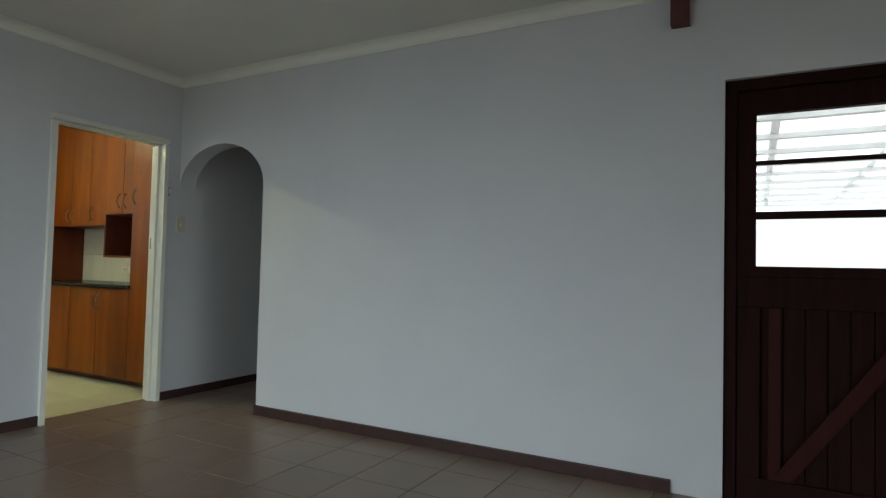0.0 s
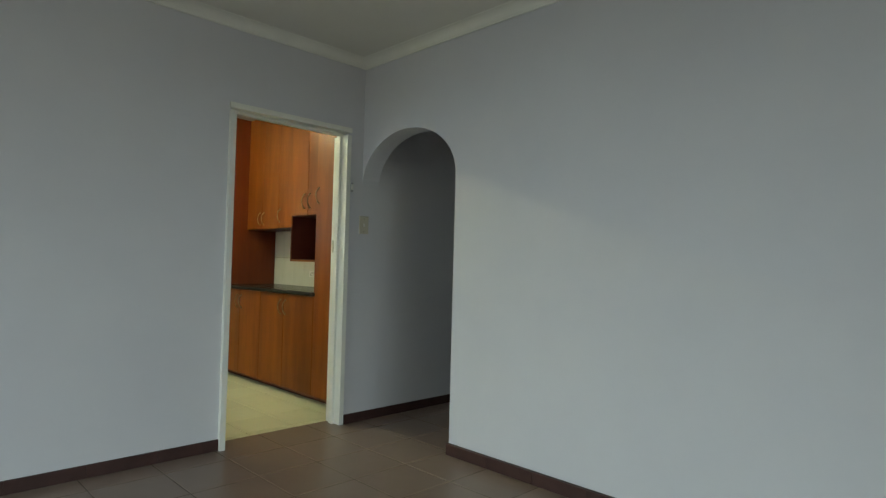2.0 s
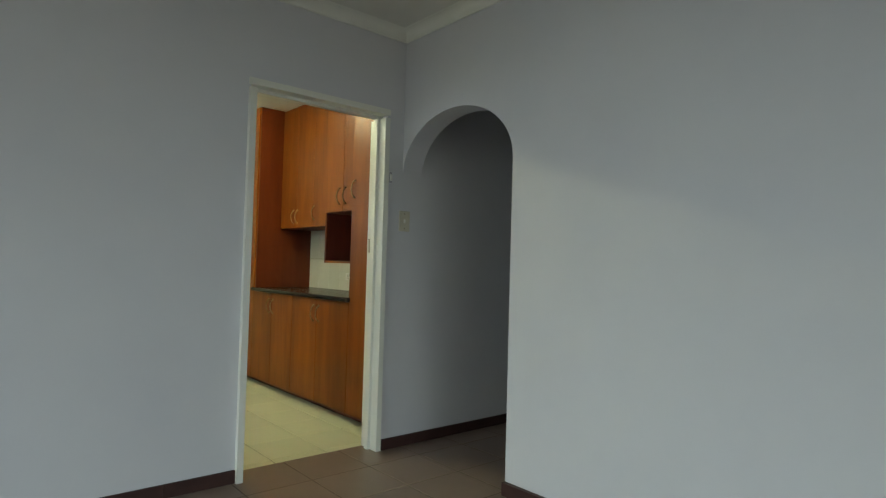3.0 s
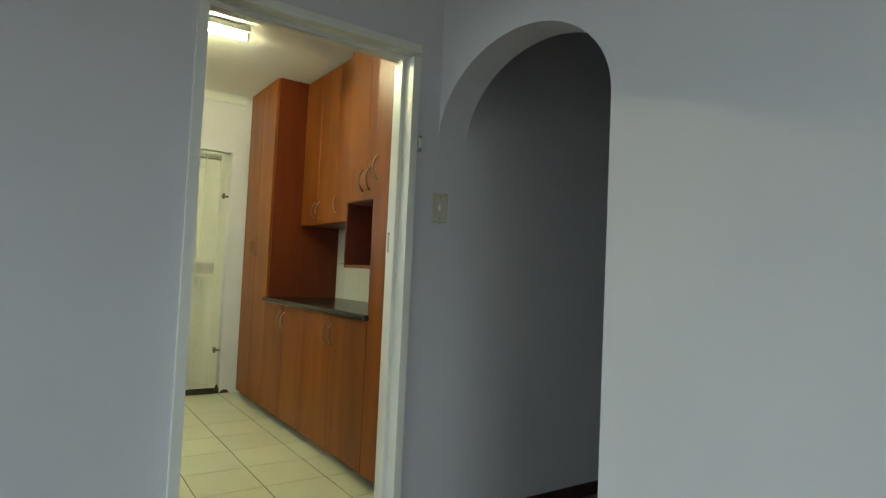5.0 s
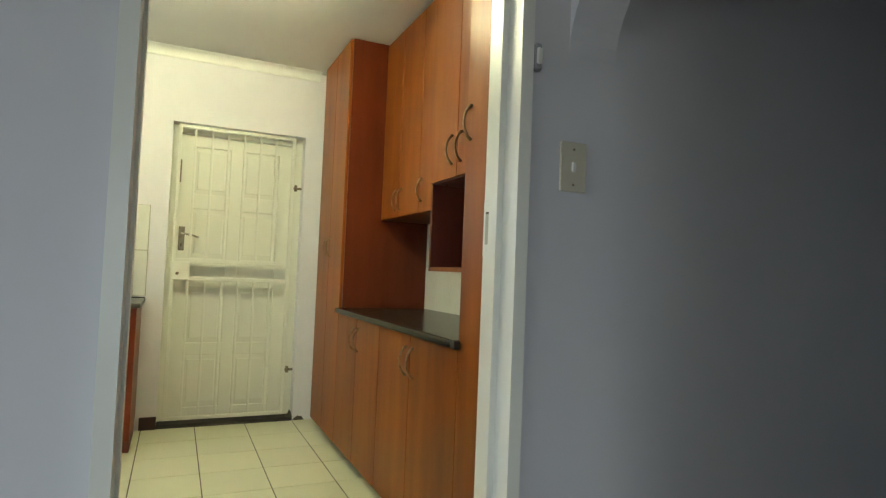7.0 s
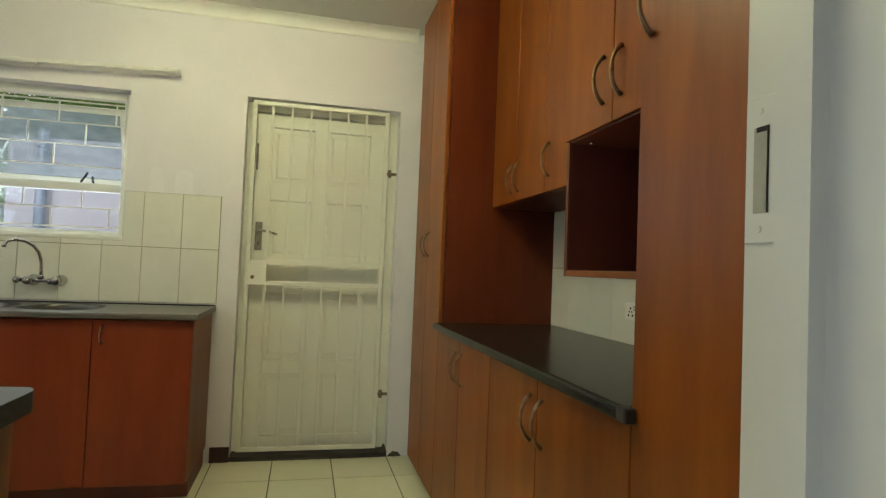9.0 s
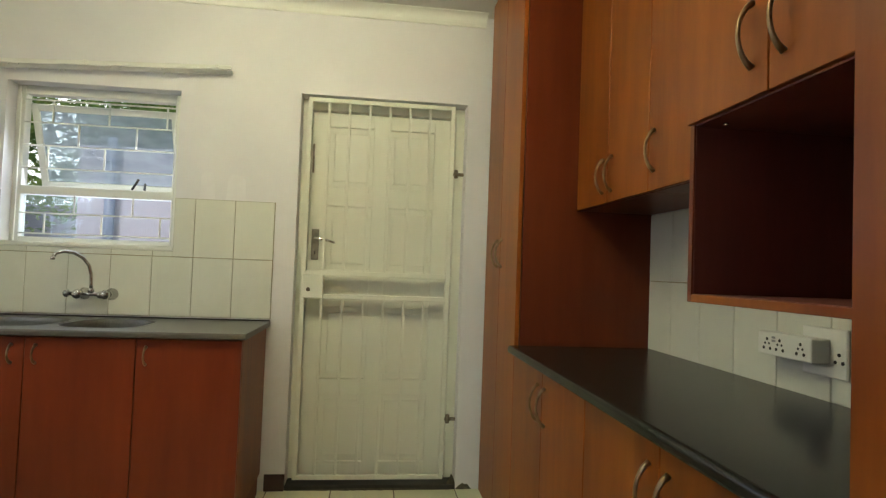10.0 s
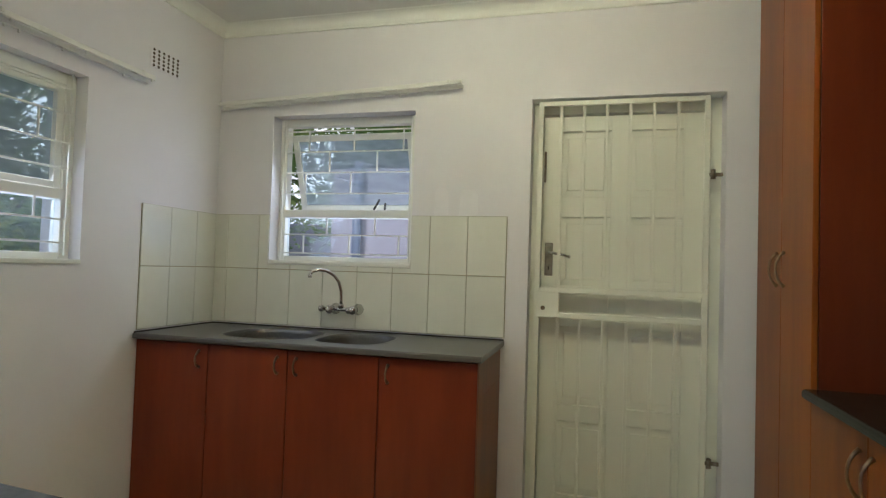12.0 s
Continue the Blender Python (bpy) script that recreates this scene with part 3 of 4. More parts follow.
def microwave_cabinet():
    x0, x1, f, b, z0, z1, zt = -6.408, C4, 4.788, YC - 0.004, 1.134, 1.540, H - 0.004
    u = thing("microwave_cabinet", ((x0 + x1) / 2, (f + b) / 2, z0), "cherry-wood laminate cabinet with an open microwave niche below its doors", "cabinet", "kitchen cabinets")
    t = 0.017
    part("body", one(x0, x1 - 0.001, f + 0.021, b, z1 + 0.001, zt, 0.001), M_WOOD, u)
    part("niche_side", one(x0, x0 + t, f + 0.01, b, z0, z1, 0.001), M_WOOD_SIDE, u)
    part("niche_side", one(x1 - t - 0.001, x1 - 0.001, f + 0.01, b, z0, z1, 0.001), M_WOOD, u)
    part("niche_floor", one(x0 + t, x1 - t - 0.001, f + 0.01, b, z0, z0 + t, 0.001), M_WOOD, u)
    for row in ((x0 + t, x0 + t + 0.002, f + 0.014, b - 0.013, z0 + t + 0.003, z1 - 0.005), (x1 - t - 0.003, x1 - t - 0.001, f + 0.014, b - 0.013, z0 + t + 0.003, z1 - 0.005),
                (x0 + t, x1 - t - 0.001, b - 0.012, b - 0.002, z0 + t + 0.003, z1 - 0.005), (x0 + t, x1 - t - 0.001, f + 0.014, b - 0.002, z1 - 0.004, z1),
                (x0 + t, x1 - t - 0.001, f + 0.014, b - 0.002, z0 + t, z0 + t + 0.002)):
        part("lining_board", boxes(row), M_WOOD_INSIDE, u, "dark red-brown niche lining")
    part("bolt", lathe([(0.006, 0), (0.006, 0.003), (0.003, 0.005)], (x0 + 0.06, f + 0.06, z1 - 0.004), (0, 0, -1), 10), M_CHROME, u, "small bright fixing bolt")
    m = -6.127
    for a, c, h in ((x0, m, m - 0.045), (m, x1, m + 0.045)):
        door = part("door", one(a + 0.0018, c - 0.0018, f, f + 0.018, z1, H - 0.012, 0.0016), M_WOOD, u)
        bow_handle(door, h, f, 1.660, (0, -1, 0))


microwave_cabinet()


def rounded_top(x0, x1, y0, y1, z0, z1, side, r=0.018):
    """A worktop slab with a rolled front edge at y0 (side y) or x1 (side x)."""
    prof = [(1.0, z0), (1.0, z1)] + [(r - r * math.sin(t), z1 - r + r * math.cos(t)) for t in (math.pi / 2 * k / 5 for k in range(6))] + \
           [(r * 0.6 - r * 0.6 * math.cos(t), z0 + r * 0.6 - r * 0.6 * math.sin(t)) for t in (math.pi / 2 * k / 4 for k in range(5))]
    if side == "y":
        return prism([(y0 + d if d < 1 else y1, z) for d, z in prof], "x", x0, x1)
    return prism([(x1 - d if d < 1 else x0, z) for d, z in prof], "y", y0, y1)


worktop = thing("worktop", ((C0 + C4) / 2, 4.96, 0.858), "polished black-green stone-look worktop with a rolled front edge", "worktop")
part("slab", rounded_top(C0 + 0.001, C4 - 0.002, YCT, YC - 0.012, 0.858, 0.888, "y", 0.013), M_WORKTOP, worktop)
part("end_cap", one(C4 - 0.012, -5.774, YCT - 0.0012, YD - 0.0005, 0.8570, 0.8884, 0.005, 2), M_BLACK, worktop, "black plastic end cap")

# sink run
SF, ST = -7.735, -7.705
S = (1.860, 2.262, 2.672, 3.106, 3.538)
for i, label in ((0, "red cherry laminate sink cabinet with two doors"), (2, "red cherry laminate sink cabinet with two doors beside the back door")):
    rows = [(S[i], S[i + 1], 0.09, 0.849, (S[1] - 0.045 if i == 0 else S[2] + 0.045), 0.780),
            (S[i + 1], S[i + 2], 0.09, 0.849, (S[2] - 0.048 if i == 0 else S[3] + 0.042), 0.780)]
    unit("sink_cabinet", label, S[i], S[i + 2], SF, XB + 0.004, 0, 0.854, rows, 0.09, "sink cabinets", "+x", M_WOOD_RED, M_WOOD, M_HANDLE, 0.076, 0.16)


def superellipse(cx, cy, a, b, n, power=3.2):
    pts = []
    for k in range(n):
        t = 2 * math.pi * k / n
        c, s_ = math.cos(t), math.sin(t)
        pts.append((cx + a * math.copysign(abs(c) ** (2 / power), c), cy + b * math.copysign(abs(s_) ** (2 / power), s_)))
    return pts


BOWLS = ((-8.005, 2.448, 0.205, 0.230), (-8.005, 2.888, 0.195, 0.172))


def sink_top():
    """The worktop round the sink, with the two bowls cut out of it."""
    bm = rounded_top(XB + 0.010, ST, YS + 0.009, 3.556, 0.856, 0.882, "x", 0.010)
    mesh = finish("sink_worktop", bm, M_WORKTOP_GREY)
    ob = new("sink_worktop", mesh)
    cut = bmesh.new()
    for cx, cy, a, b in BOWLS:
        prism(superellipse(cx, cy, a, b, 40), "z", 0.80, 0.95, cut)
    cutter = new("cutter", finish("cutter", cut, M_STEEL))
    mod = ob.modifiers.new("holes", "BOOLEAN")
    mod.object, mod.operation, mod.solver = cutter, "DIFFERENCE", "EXACT"
    deps = bpy.context.evaluated_depsgraph_get()
    done = bpy.data.meshes.new_from_object(ob.evaluated_get(deps))
    ob.modifiers.clear()
    ob.data = done
    bpy.data.objects.remove(cutter)
    top = thing("sink_worktop", (-8.0, 2.7, 0.856), "grey stone-look worktop over the red sink cabinets", "worktop")
    ob.name, ob.parent, ob.location = "slab", top, -Vector(top.location)
    part("sealant", one(XB + 0.008, XB + 0.014, YS + 0.012, 3.553, 0.8822, 0.8885, 0.001), M_BLACK, top, "dark dirty sealant line along the tiles")
    part("sealant", one(XB + 0.018, ST - 0.01, YS + 0.007, YS + 0.014, 0.8822, 0.8885, 0.001), M_BLACK, top, "dark dirty sealant line along the tiles")


sink_top()


def sink():
    s = thing("sink", (-8.06, 2.6, 0.70), "double-bowl brushed steel sink set in the grey worktop", "sink")
    for cx, cy, a, b in BOWLS:
        bm = bmesh.new()
        rings = []
        for grow, z in ((1.035, 0.8822), (1.03, 0.8832), (1.0, 0.8834), (0.985, 0.880), (0.965, 0.86), (0.93, 0.76), (0.86, 0.735), (0.5, 0.728), (0.14, 0.724)):
            rings.append([bm.verts.new((x, y, z)) for x, y in superellipse(cx, cy, a * grow if grow <= 1 else a + 0.012 * (grow - 1) / 0.035, b * grow if grow <= 1 else b + 0.012 * (grow - 1) / 0.035, 40)])
        for p, q in zip(rings, rings[1:]):
            for k in range(40):
                f = bm.faces.new((p[k], p[(k + 1) % 40], q[(k + 1) % 40], q[k]))
                f.smooth = True
        bm.faces.new(rings[-1])
        bmesh.ops.recalc_face_normals(bm, faces=bm.faces[:])
        bowl = part("bowl", bm, M_STEEL, s)
        part("drain", lathe([(0.032, 0), (0.032, 0.003), (0.02, 0.004)], (cx, cy, 0.7245), (0, 0, 1), 16), M_CHROME, bowl, "chrome drain ring")


sink()


def tap():
    y0, y1, z = 2.635, 2.765, 1.000
    t = thing("sink_mixer_tap", (XB + 0.05, (y0 + y1) / 2, z), "chrome wall-mounted mixer tap with a swan-neck spout", "tap")
    f = XB + 0.008
    part("bridge", tube([(f + 0.055, y0 - 0.045, z), (f + 0.055, y1 + 0.01, z)], 0.011, 12), M_CHROME, t)
    for y, nm in ((y0, "flange"), (y1, "flange")):
        part(nm, lathe([(0.030, 0.0), (0.030, 0.008), (0.016, 0.022), (0.013, 0.06), (0.021, 0.066), (0.024, 0.085), (0.018, 0.10), (0.006, 0.104)], (f, y, z), (1, 0, 0), 20), M_CHROME, t)
    part("valve_head", lathe([(0.012, 0), (0.017, 0.005), (0.019, 0.02), (0.012, 0.026)], (f + 0.055, y0 - 0.075, z), (0, 1, 0), 14), M_CHROME, t)
    part("valve_head", lathe([(0.012, 0), (0.017, 0.005), (0.019, 0.02), (0.012, 0.026)], (f + 0.055, y0 + 0.083, z - 0.004), (0, 1, 0), 14), M_CHROME, t)
    pts = [(f + 0.055, 2.687, z + 0.008), (f + 0.056, 2.687, z + 0.05), (f + 0.06, 2.686, z + 0.10), (f + 0.07, 2.677, z + 0.145), (f + 0.09, 2.657, z + 0.18), (f + 0.115, 2.627, z + 0.202),
           (f + 0.14, 2.594, z + 0.208), (f + 0.16, 2.567, z + 0.198), (f + 0.168, 2.557, z + 0.176)]
    part("spout", tube(pts, 0.0085, 12), M_CHROME, t)
    part("spout_nut", lathe([(0.015, 0), (0.015, 0.018), (0.010, 0.022)], (f + 0.055, 2.687, z + 0.008), (0, 0, 1), 14), M_CHROME, t)
    part("nozzle", lathe([(0.0105, 0), (0.0105, 0.016)], (f + 0.168, 2.557, z + 0.166), (0, 0, 1), 14), M_CHROME, t)


tap()

# counter beside the doorway
cc = thing("counter_cabinet", (-5.65, 2.68, 0), "cherry-wood laminate counter cabinet under a dark worktop", "cabinet")
part("body", one(-6.007, -5.275, YS + 0.004, 3.520, 0.09, 0.838, 0.002), M_WOOD, cc)
part("plinth", one(-5.967, -5.30, YS + 0.004, 3.49, 0, 0.088, 0.002), M_WOOD_INSIDE, cc)
for a, b in ((YS + 0.01, 2.40), (2.40, 2.96), (2.96, 3.518)):
    door = part("door", one(-6.027, -6.009, a + 0.002, b - 0.002, 0.09, 0.832, 0.0016), M_WOOD, cc)
    bow_handle(door, -6.027, b - 0.05, 0.76, (-1, 0, 0))
solid("counter_worktop", prism([(-5.270, YS + 0.003), (-5.270, 3.548), (-6.018, 3.548), (-6.040, 3.541), (-6.052, 3.530), (-6.056, 3.515), (-6.078, 3.25), (-6.097, 3.05), (-6.108, 2.8), (-6.110, YS + 0.003)], "z", 0.840, 0.880),
      M_COUNTER, "dark stone-look worktop with a rounded corner beside the doorway", "worktop")

# ---- sockets, lamp, rails, vent ----
sk = thing("socket_outlet", (-6.53, YC - 0.009, 0.95), "white wall socket plate on the tiled wall behind a plugged-in adaptor", "socket")
part("plate", one(-6.585, -6.435, YC - 0.018, YC - 0.0085, 0.950, 1.075, 0.003), M_WHITE_PLASTIC, sk)
for dx, dz in ((0, 0.011), (-0.012, -0.008), (0.012, -0.008)):
    part("pin_hole", lathe([(0.0048, 0), (0.0048, 0.002)], (-6.458 + dx, YC - 0.0205, 1.000 + dz), (0, 1, 0), 8), M_BLACK, sk)
AF = YC - 0.072
ad = thing("plug_adaptor", (-6.588, AF + 0.027, 0.985), "white multi-way plug adaptor pushed into the wall socket", "plug adaptor")
part("body", one(-6.690, -6.486, AF, YC - 0.019, 0.985, 1.047, 0.004, 2), M_WHITE_PLASTIC, ad)
for cx in (-6.650, -6.600, -6.523):
    for dx, dz in ((0, 0.013), (-0.013, -0.012), (0.013, -0.012)):
        part("pin_hole", lathe([(0.0046, 0), (0.0046, 0.002)], (cx + dx, AF - 0.001, 1.015 + dz), (0, 1, 0), 8), M_BLACK, ad)
    for dx in (-0.008, 0.008):
        part("flat_hole", lathe([(0.0034, 0), (0.0034, 0.002)], (cx + dx, AF - 0.001, 1.016), (0, 1, 0), 8), M_BLACK, ad)
for z in (1.022, 1.031):
    part("switch_slot", one(-6.631, -6.617, AF - 0.0012, AF + 0.002, z, z + 0.006), M_GREY_PLASTIC, ad)

lampx, lamp0, lamp1 = -6.69, 2.99, 4.21
lamp = thing("ceiling_light", (lampx, (lamp0 + lamp1) / 2, 2.53), "lit white fluorescent batten on the kitchen ceiling", "ceiling light")
part("batten", one(lampx - 0.03, lampx + 0.03, lamp0, lamp1, H - 0.042, H - 0.0005, 0.004), M_WHITE, lamp)
part("tube", tube([(lampx, lamp0 + 0.02, 2.525), (lampx, lamp1 - 0.02, 2.525)], 0.014, 14), M_TUBE, lamp, "glowing fluorescent tube")
for y0, y1 in ((lamp0, lamp0 + 0.022), (lamp1 - 0.022, lamp1)):
    part("end_holder", one(lampx - 0.016, lampx + 0.016, y0, y1, 2.506, H - 0.040, 0.004), M_WHITE_PLASTIC, lamp)


def curtain_rail(a, b, inward, z, label, slope=0.0):
    a, b, w = Vector((*a, z)), Vector((*b, z)), Vector((*inward, 0))
    r = thing("curtain_rail", (a + b) / 2, label, "curtain rail", "curtain rails")
    along = (b - a).normalized()
    mid = (a + b) / 2
    lean = Matrix.Translation(mid) @ Matrix(((1, 0, 0, 0), (0, 1, 0, 0), (along.x * slope, along.y * slope, 1, 0), (0, 0, 0, 1))) @ Matrix.Translation(-mid)

    def leant(bm):
        bm.transform(lean)
        return bm
    for k, (d, dz) in enumerate(((0.035, 0.0), (0.075, 0.012))):
        bm = bmesh.new()
        lo, hi = a + w * (d - 0.005), b + w * (d + 0.005)
        box(bm, min(lo.x, hi.x), max(lo.x, hi.x), min(lo.y, hi.y), max(lo.y, hi.y), z + dz - 0.013, z + dz + 0.010, 0.003)
        rail = part("rail", leant(bm), M_WHITE_PLASTIC, r)
        n = 9
        for i in range(n):
            p = a + along * ((b - a).length * random.random()) + w * d
            part("glider", leant(one(p.x - 0.004, p.x + 0.004, p.y - 0.004, p.y + 0.004, z + dz - 0.024, z + dz - 0.0095, 0.001)), M_WHITE_PLASTIC, rail)
    for f in (0.05, 0.5, 0.95):
        p = a + (b - a) * f
        q = p + w * 0.082
        part("bracket", leant(one(min(p.x, q.x) - 0.008 * abs(along.x), max(p.x, q.x) + 0.008 * abs(along.x), min(p.y, q.y) - 0.008 * abs(along.y), max(p.y, q.y) + 0.008 * abs(along.y), z + 0.008, z + 0.026, 0.002)), M_WHITE_PLASTIC, r)


curtain_rail((XB, 1.89), (XB, 3.312), (1, 0), 2.148, "white plastic double curtain rail above the sink window", 0.042)
curtain_rail((-7.70, YS), (-6.20, YS), (0, 1), 2.090, "white plastic double curtain rail above the side window")
vent = thing("air_vent", (-7.845, YS, 2.19), "cream wall air brick with rows of round holes", "air vent")
part("plate", one(-7.953, -7.740, YS, YS + 0.006, 2.182, 2.284, 0.002), M_WALL_KITCHEN, vent)
# Each hole is a flat disc with its inner shade put into the colour.
for i in range(6):
    for j in range(5):
        part("hole", lathe([(0.0076, 0), (0.0076, 0.0015)], (-7.930 + i * 0.0335, YS + 0.0055, 2.194 + j * 0.0195), (0, 1, 0), 10), M_HOLE, vent)


# ---- back door and its security gate ----
def back_door():
    d = thing("door_2", (XB - 0.1, (BD0 + BD1) / 2, 0), "closed cream painted panelled back door with a steel lever handle", "door", kind="structure")
    x0, x1 = XB2, XB - 0.118
    part("frame_post", one(x0, x1 + 0.01, BD0, BD0 + 0.05, 0.02, BDH, 0.002), M_CREAM, d)
    part("frame_post", one(x0, x1 + 0.01, BD1 - 0.05, BD1, 0.02, BDH, 0.002), M_CREAM, d)
    part("frame_head", one(x0, x1 + 0.01, BD0 + 0.05, BD1 - 0.05, BDH - 0.055, BDH, 0.002), M_CREAM, d)
    a, b, f = BD0 + 0.053, BD1 - 0.053, XB - 0.135
    cols = ((3.806, 4.058), (4.140, 4.402))
    rows = ((0.105, 0.475), (0.560, 0.960), (1.165, 1.520), (1.625, 1.965))
    leaf = part("leaf", boxes((f - 0.04, f - 0.020, a, b, 0.03, BDH - 0.06)), M_CREAM, d)
    for y0, y1 in ((a, cols[0][0]), (cols[0][1], cols[1][0]), (cols[1][1], b)):
        part("stile", one(f - 0.020, f, y0, y1, 0.03, BDH - 0.06, 0.002), M_CREAM, leaf)
    for z0, z1 in ((0.03, rows[0][0]), (rows[0][1], rows[1][0]), (rows[1][1], rows[2][0]), (rows[2][1], rows[3][0]), (rows[3][1], BDH - 0.06)):
        for y0, y1 in cols:
            part("rail", one(f - 0.0205, f - 0.0005, y0, y1, z0, z1, 0.002), M_CREAM, leaf)
    for y0, y1 in cols:
        for z0, z1 in rows:
            bm = bmesh.new()
            rings = [[bm.verts.new((f - d, y, z)) for y, z in ((y0 + e, z0 + e), (y1 - e, z0 + e), (y1 - e, z1 - e), (y0 + e, z1 - e))]
                     for e, d in ((0.003, 0.0200), (0.034, 0.0150), (0.036, 0.0110))]
            bm.faces.new(rings[-1])
            for lo, hi in zip(rings, rings[1:]):
                for k in range(4):
                    bm.faces.new((lo[k], lo[(k + 1) % 4], hi[(k + 1) % 4], hi[k]))
            bmesh.ops.recalc_face_normals(bm, faces=bm.faces[:])
            part("panel", bm, M_CREAM, leaf)
    plate = part("handle_plate", one(f, f + 0.006, 3.735, 3.775, 1.215, 1.385, 0.002), M_PLATE, d, "dull steel handle plate")
    part("lever", tube([(f + 0.004, 3.757, 1.335), (f + 0.045, 3.757, 1.335), (f + 0.052, 3.775, 1.333), (f + 0.052, 3.83, 1.322), (f + 0.048, 3.865, 1.312)], 0.0075, 10), M_CHROME, plate, "steel lever")
    part("keyhole", one(f + 0.0055, f + 0.0075, 3.752, 3.758, 1.245, 1.263), M_BLACK, plate)
    part("side_bolt", one(f + 0.0, f + 0.012, 3.722, 3.732, 1.70, 1.86, 0.002), M_RUST, d, "dark sliding bolt")
    part("threshold", one(x0, XB + 0.004, BD0, BD1, -0.002, 0.026, 0.004), M_BLACK, d, "dark worn threshold")


back_door()


def security_gate():
    x = XB - 0.032
    g = thing("security_gate", (x, (BD0 + BD1) / 2, 0.045), "closed cream painted steel security gate in front of the back door", "gate")
    h = 0.010
    def bar(name, y0, y1, z0, z1, d=h, parent=None):
        return part(name, one(x - d, x + d, y0, y1, z0, z1, 0.002), M_CREAM, parent or g)
    y0, y1, z0, z1 = 3.698, 4.502, 0.045, 2.095
    bar("frame_upright", y0, y0 + 0.024, z0, z1)
    bar("frame_upright", y1 - 0.024, y1, z0, z1)
    bar("frame_rail", y0 + 0.024, y1 - 0.024, z1 - 0.024, z1)
    bar("frame_rail", y0 + 0.024, y1 - 0.024, z0, z0 + 0.024)
    for a, b in ((1.132, 1.158), (1.006, 1.032)):
        part("middle_rail", one(x - 0.045, x + h, y0 + 0.024, y1 - 0.024, a, b, 0.002), M_CREAM, g)
    for k in range(6):
        y = 3.811 + 0.1105 * k
        bar("upright_bar", y - 0.0075, y + 0.0075, 1.158, z1 - 0.024, 0.0075)
        bar("upright_bar", y - 0.0075, y + 0.0075, z0 + 0.024, 1.006, 0.0075)
    box_ = part("lock_box", one(x - 0.018, x + 0.020, 3.706, 3.818, 1.010, 1.135, 0.003), M_CREAM, g, "cream steel lock box")
    part("keyhole_cover", lathe([(0.011, 0), (0.011, 0.003), (0.006, 0.004)], (x + 0.020, 3.741, 1.055), (1, 0, 0), 12), M_RUST, box_, "worn oval keyhole cover")
    for z in (0.370, 1.715):
        hinge = part("hinge", lathe([(0.011, 0), (0.011, 0.045)], (x + 0.012, 4.516, z - 0.02), (0, 0, 1), 12), M_RUST, g, "worn steel hinge")
        part("hinge_strap", one(x + 0.004, x + 0.012, 4.500, 4.560, z - 0.008, z + 0.010, 0.002), M_RUST, hinge)


security_gate()


# touched-up paint above the tiles, and grime in the corners
M_PATCH = material("fresh_paint", (0.745, 0.727, 0.735), 0.4, second=(0.785, 0.767, 0.775), scale=9)
M_GRIME = material("damp_grime", (0.035, 0.03, 0.02), 0.9, second=(0.10, 0.085, 0.055), scale=40, bump=0.5, bump_scale=90)
for y0, y1, z1 in ((3.165, 3.245, 1.650), (3.300, 3.400, 1.640)):
    structure("trim_paint_patch", prism([(y0, 1.511), (y1, 1.511), (y1 - 0.004, z1 - 0.02), (y1 - 0.02, z1), (y0 + 0.025, z1 + 0.008), (y0 + 0.006, z1 - 0.015)], "x", XB, XB + 0.0012), M_PATCH,
              "lighter touched-up paint patch above the tiles", "paint patch")


def grime(at, along, inward, run, high, seed):
    """A ragged crust of dirt along the foot of a wall."""
    rnd = random.Random(seed)
    bm = bmesh.new()
    a, d, w = Vector(at), Vector(along), Vector(inward)
    n = max(4, int(run / 0.012))
    rows = []
    for i in range(n + 1):
        e = math.sin(math.pi * min(1, max(0.05, i / n)))
        h, o = high * e * rnd.uniform(0.6, 1.0), 0.003 + 0.006 * e * rnd.random()
        p = a + d * (run * i / n)
        rows.append([bm.verts.new(p + w * o), bm.verts.new(p + w * o * 0.5 + Vector((0, 0, h * 0.6))), bm.verts.new(p + w * 0.0008 + Vector((0, 0, h)))])
    for p, q in zip(rows, rows[1:]):
        for k in range(2):
            bm.faces.new((p[k], p[k + 1], q[k + 1], q[k]))
    structure("trim_grime", bm, M_GRIME, "dark damp grime at the foot of the wall", "dirt")


grime((XB, 4.572, 0.001), (0, 1, 0), (1, 0, 0), 0.085, 0.04, 1)
grime((XB - 0.001, 4.52, 0.027), (0, 1, 0), (1, 0, 0), 0.05, 0.06, 2)
grime((XB + 0.005, 3.68, 0.001), (0, 1, 0), (1, 0, 0), 0.86, 0.012, 3)
grime((-8.10, YD + 0.084, 0.001), (1, 0, 0), (0, -1, 0), 1.5, 0.006, 4)
grime((-6.62, YD + 0.084, 0.001), (1, 0, 0), (0, -1, 0), 0.7, 0.007, 5)


# ---- windows ----
def bar_grid(name, label, pieces, at):
    g = thing(name, at, label, "burglar bars", "burglar bars")
    for p in pieces:
        part("bar", one(*p, 0.0015), M_WHITE, g)
    return g


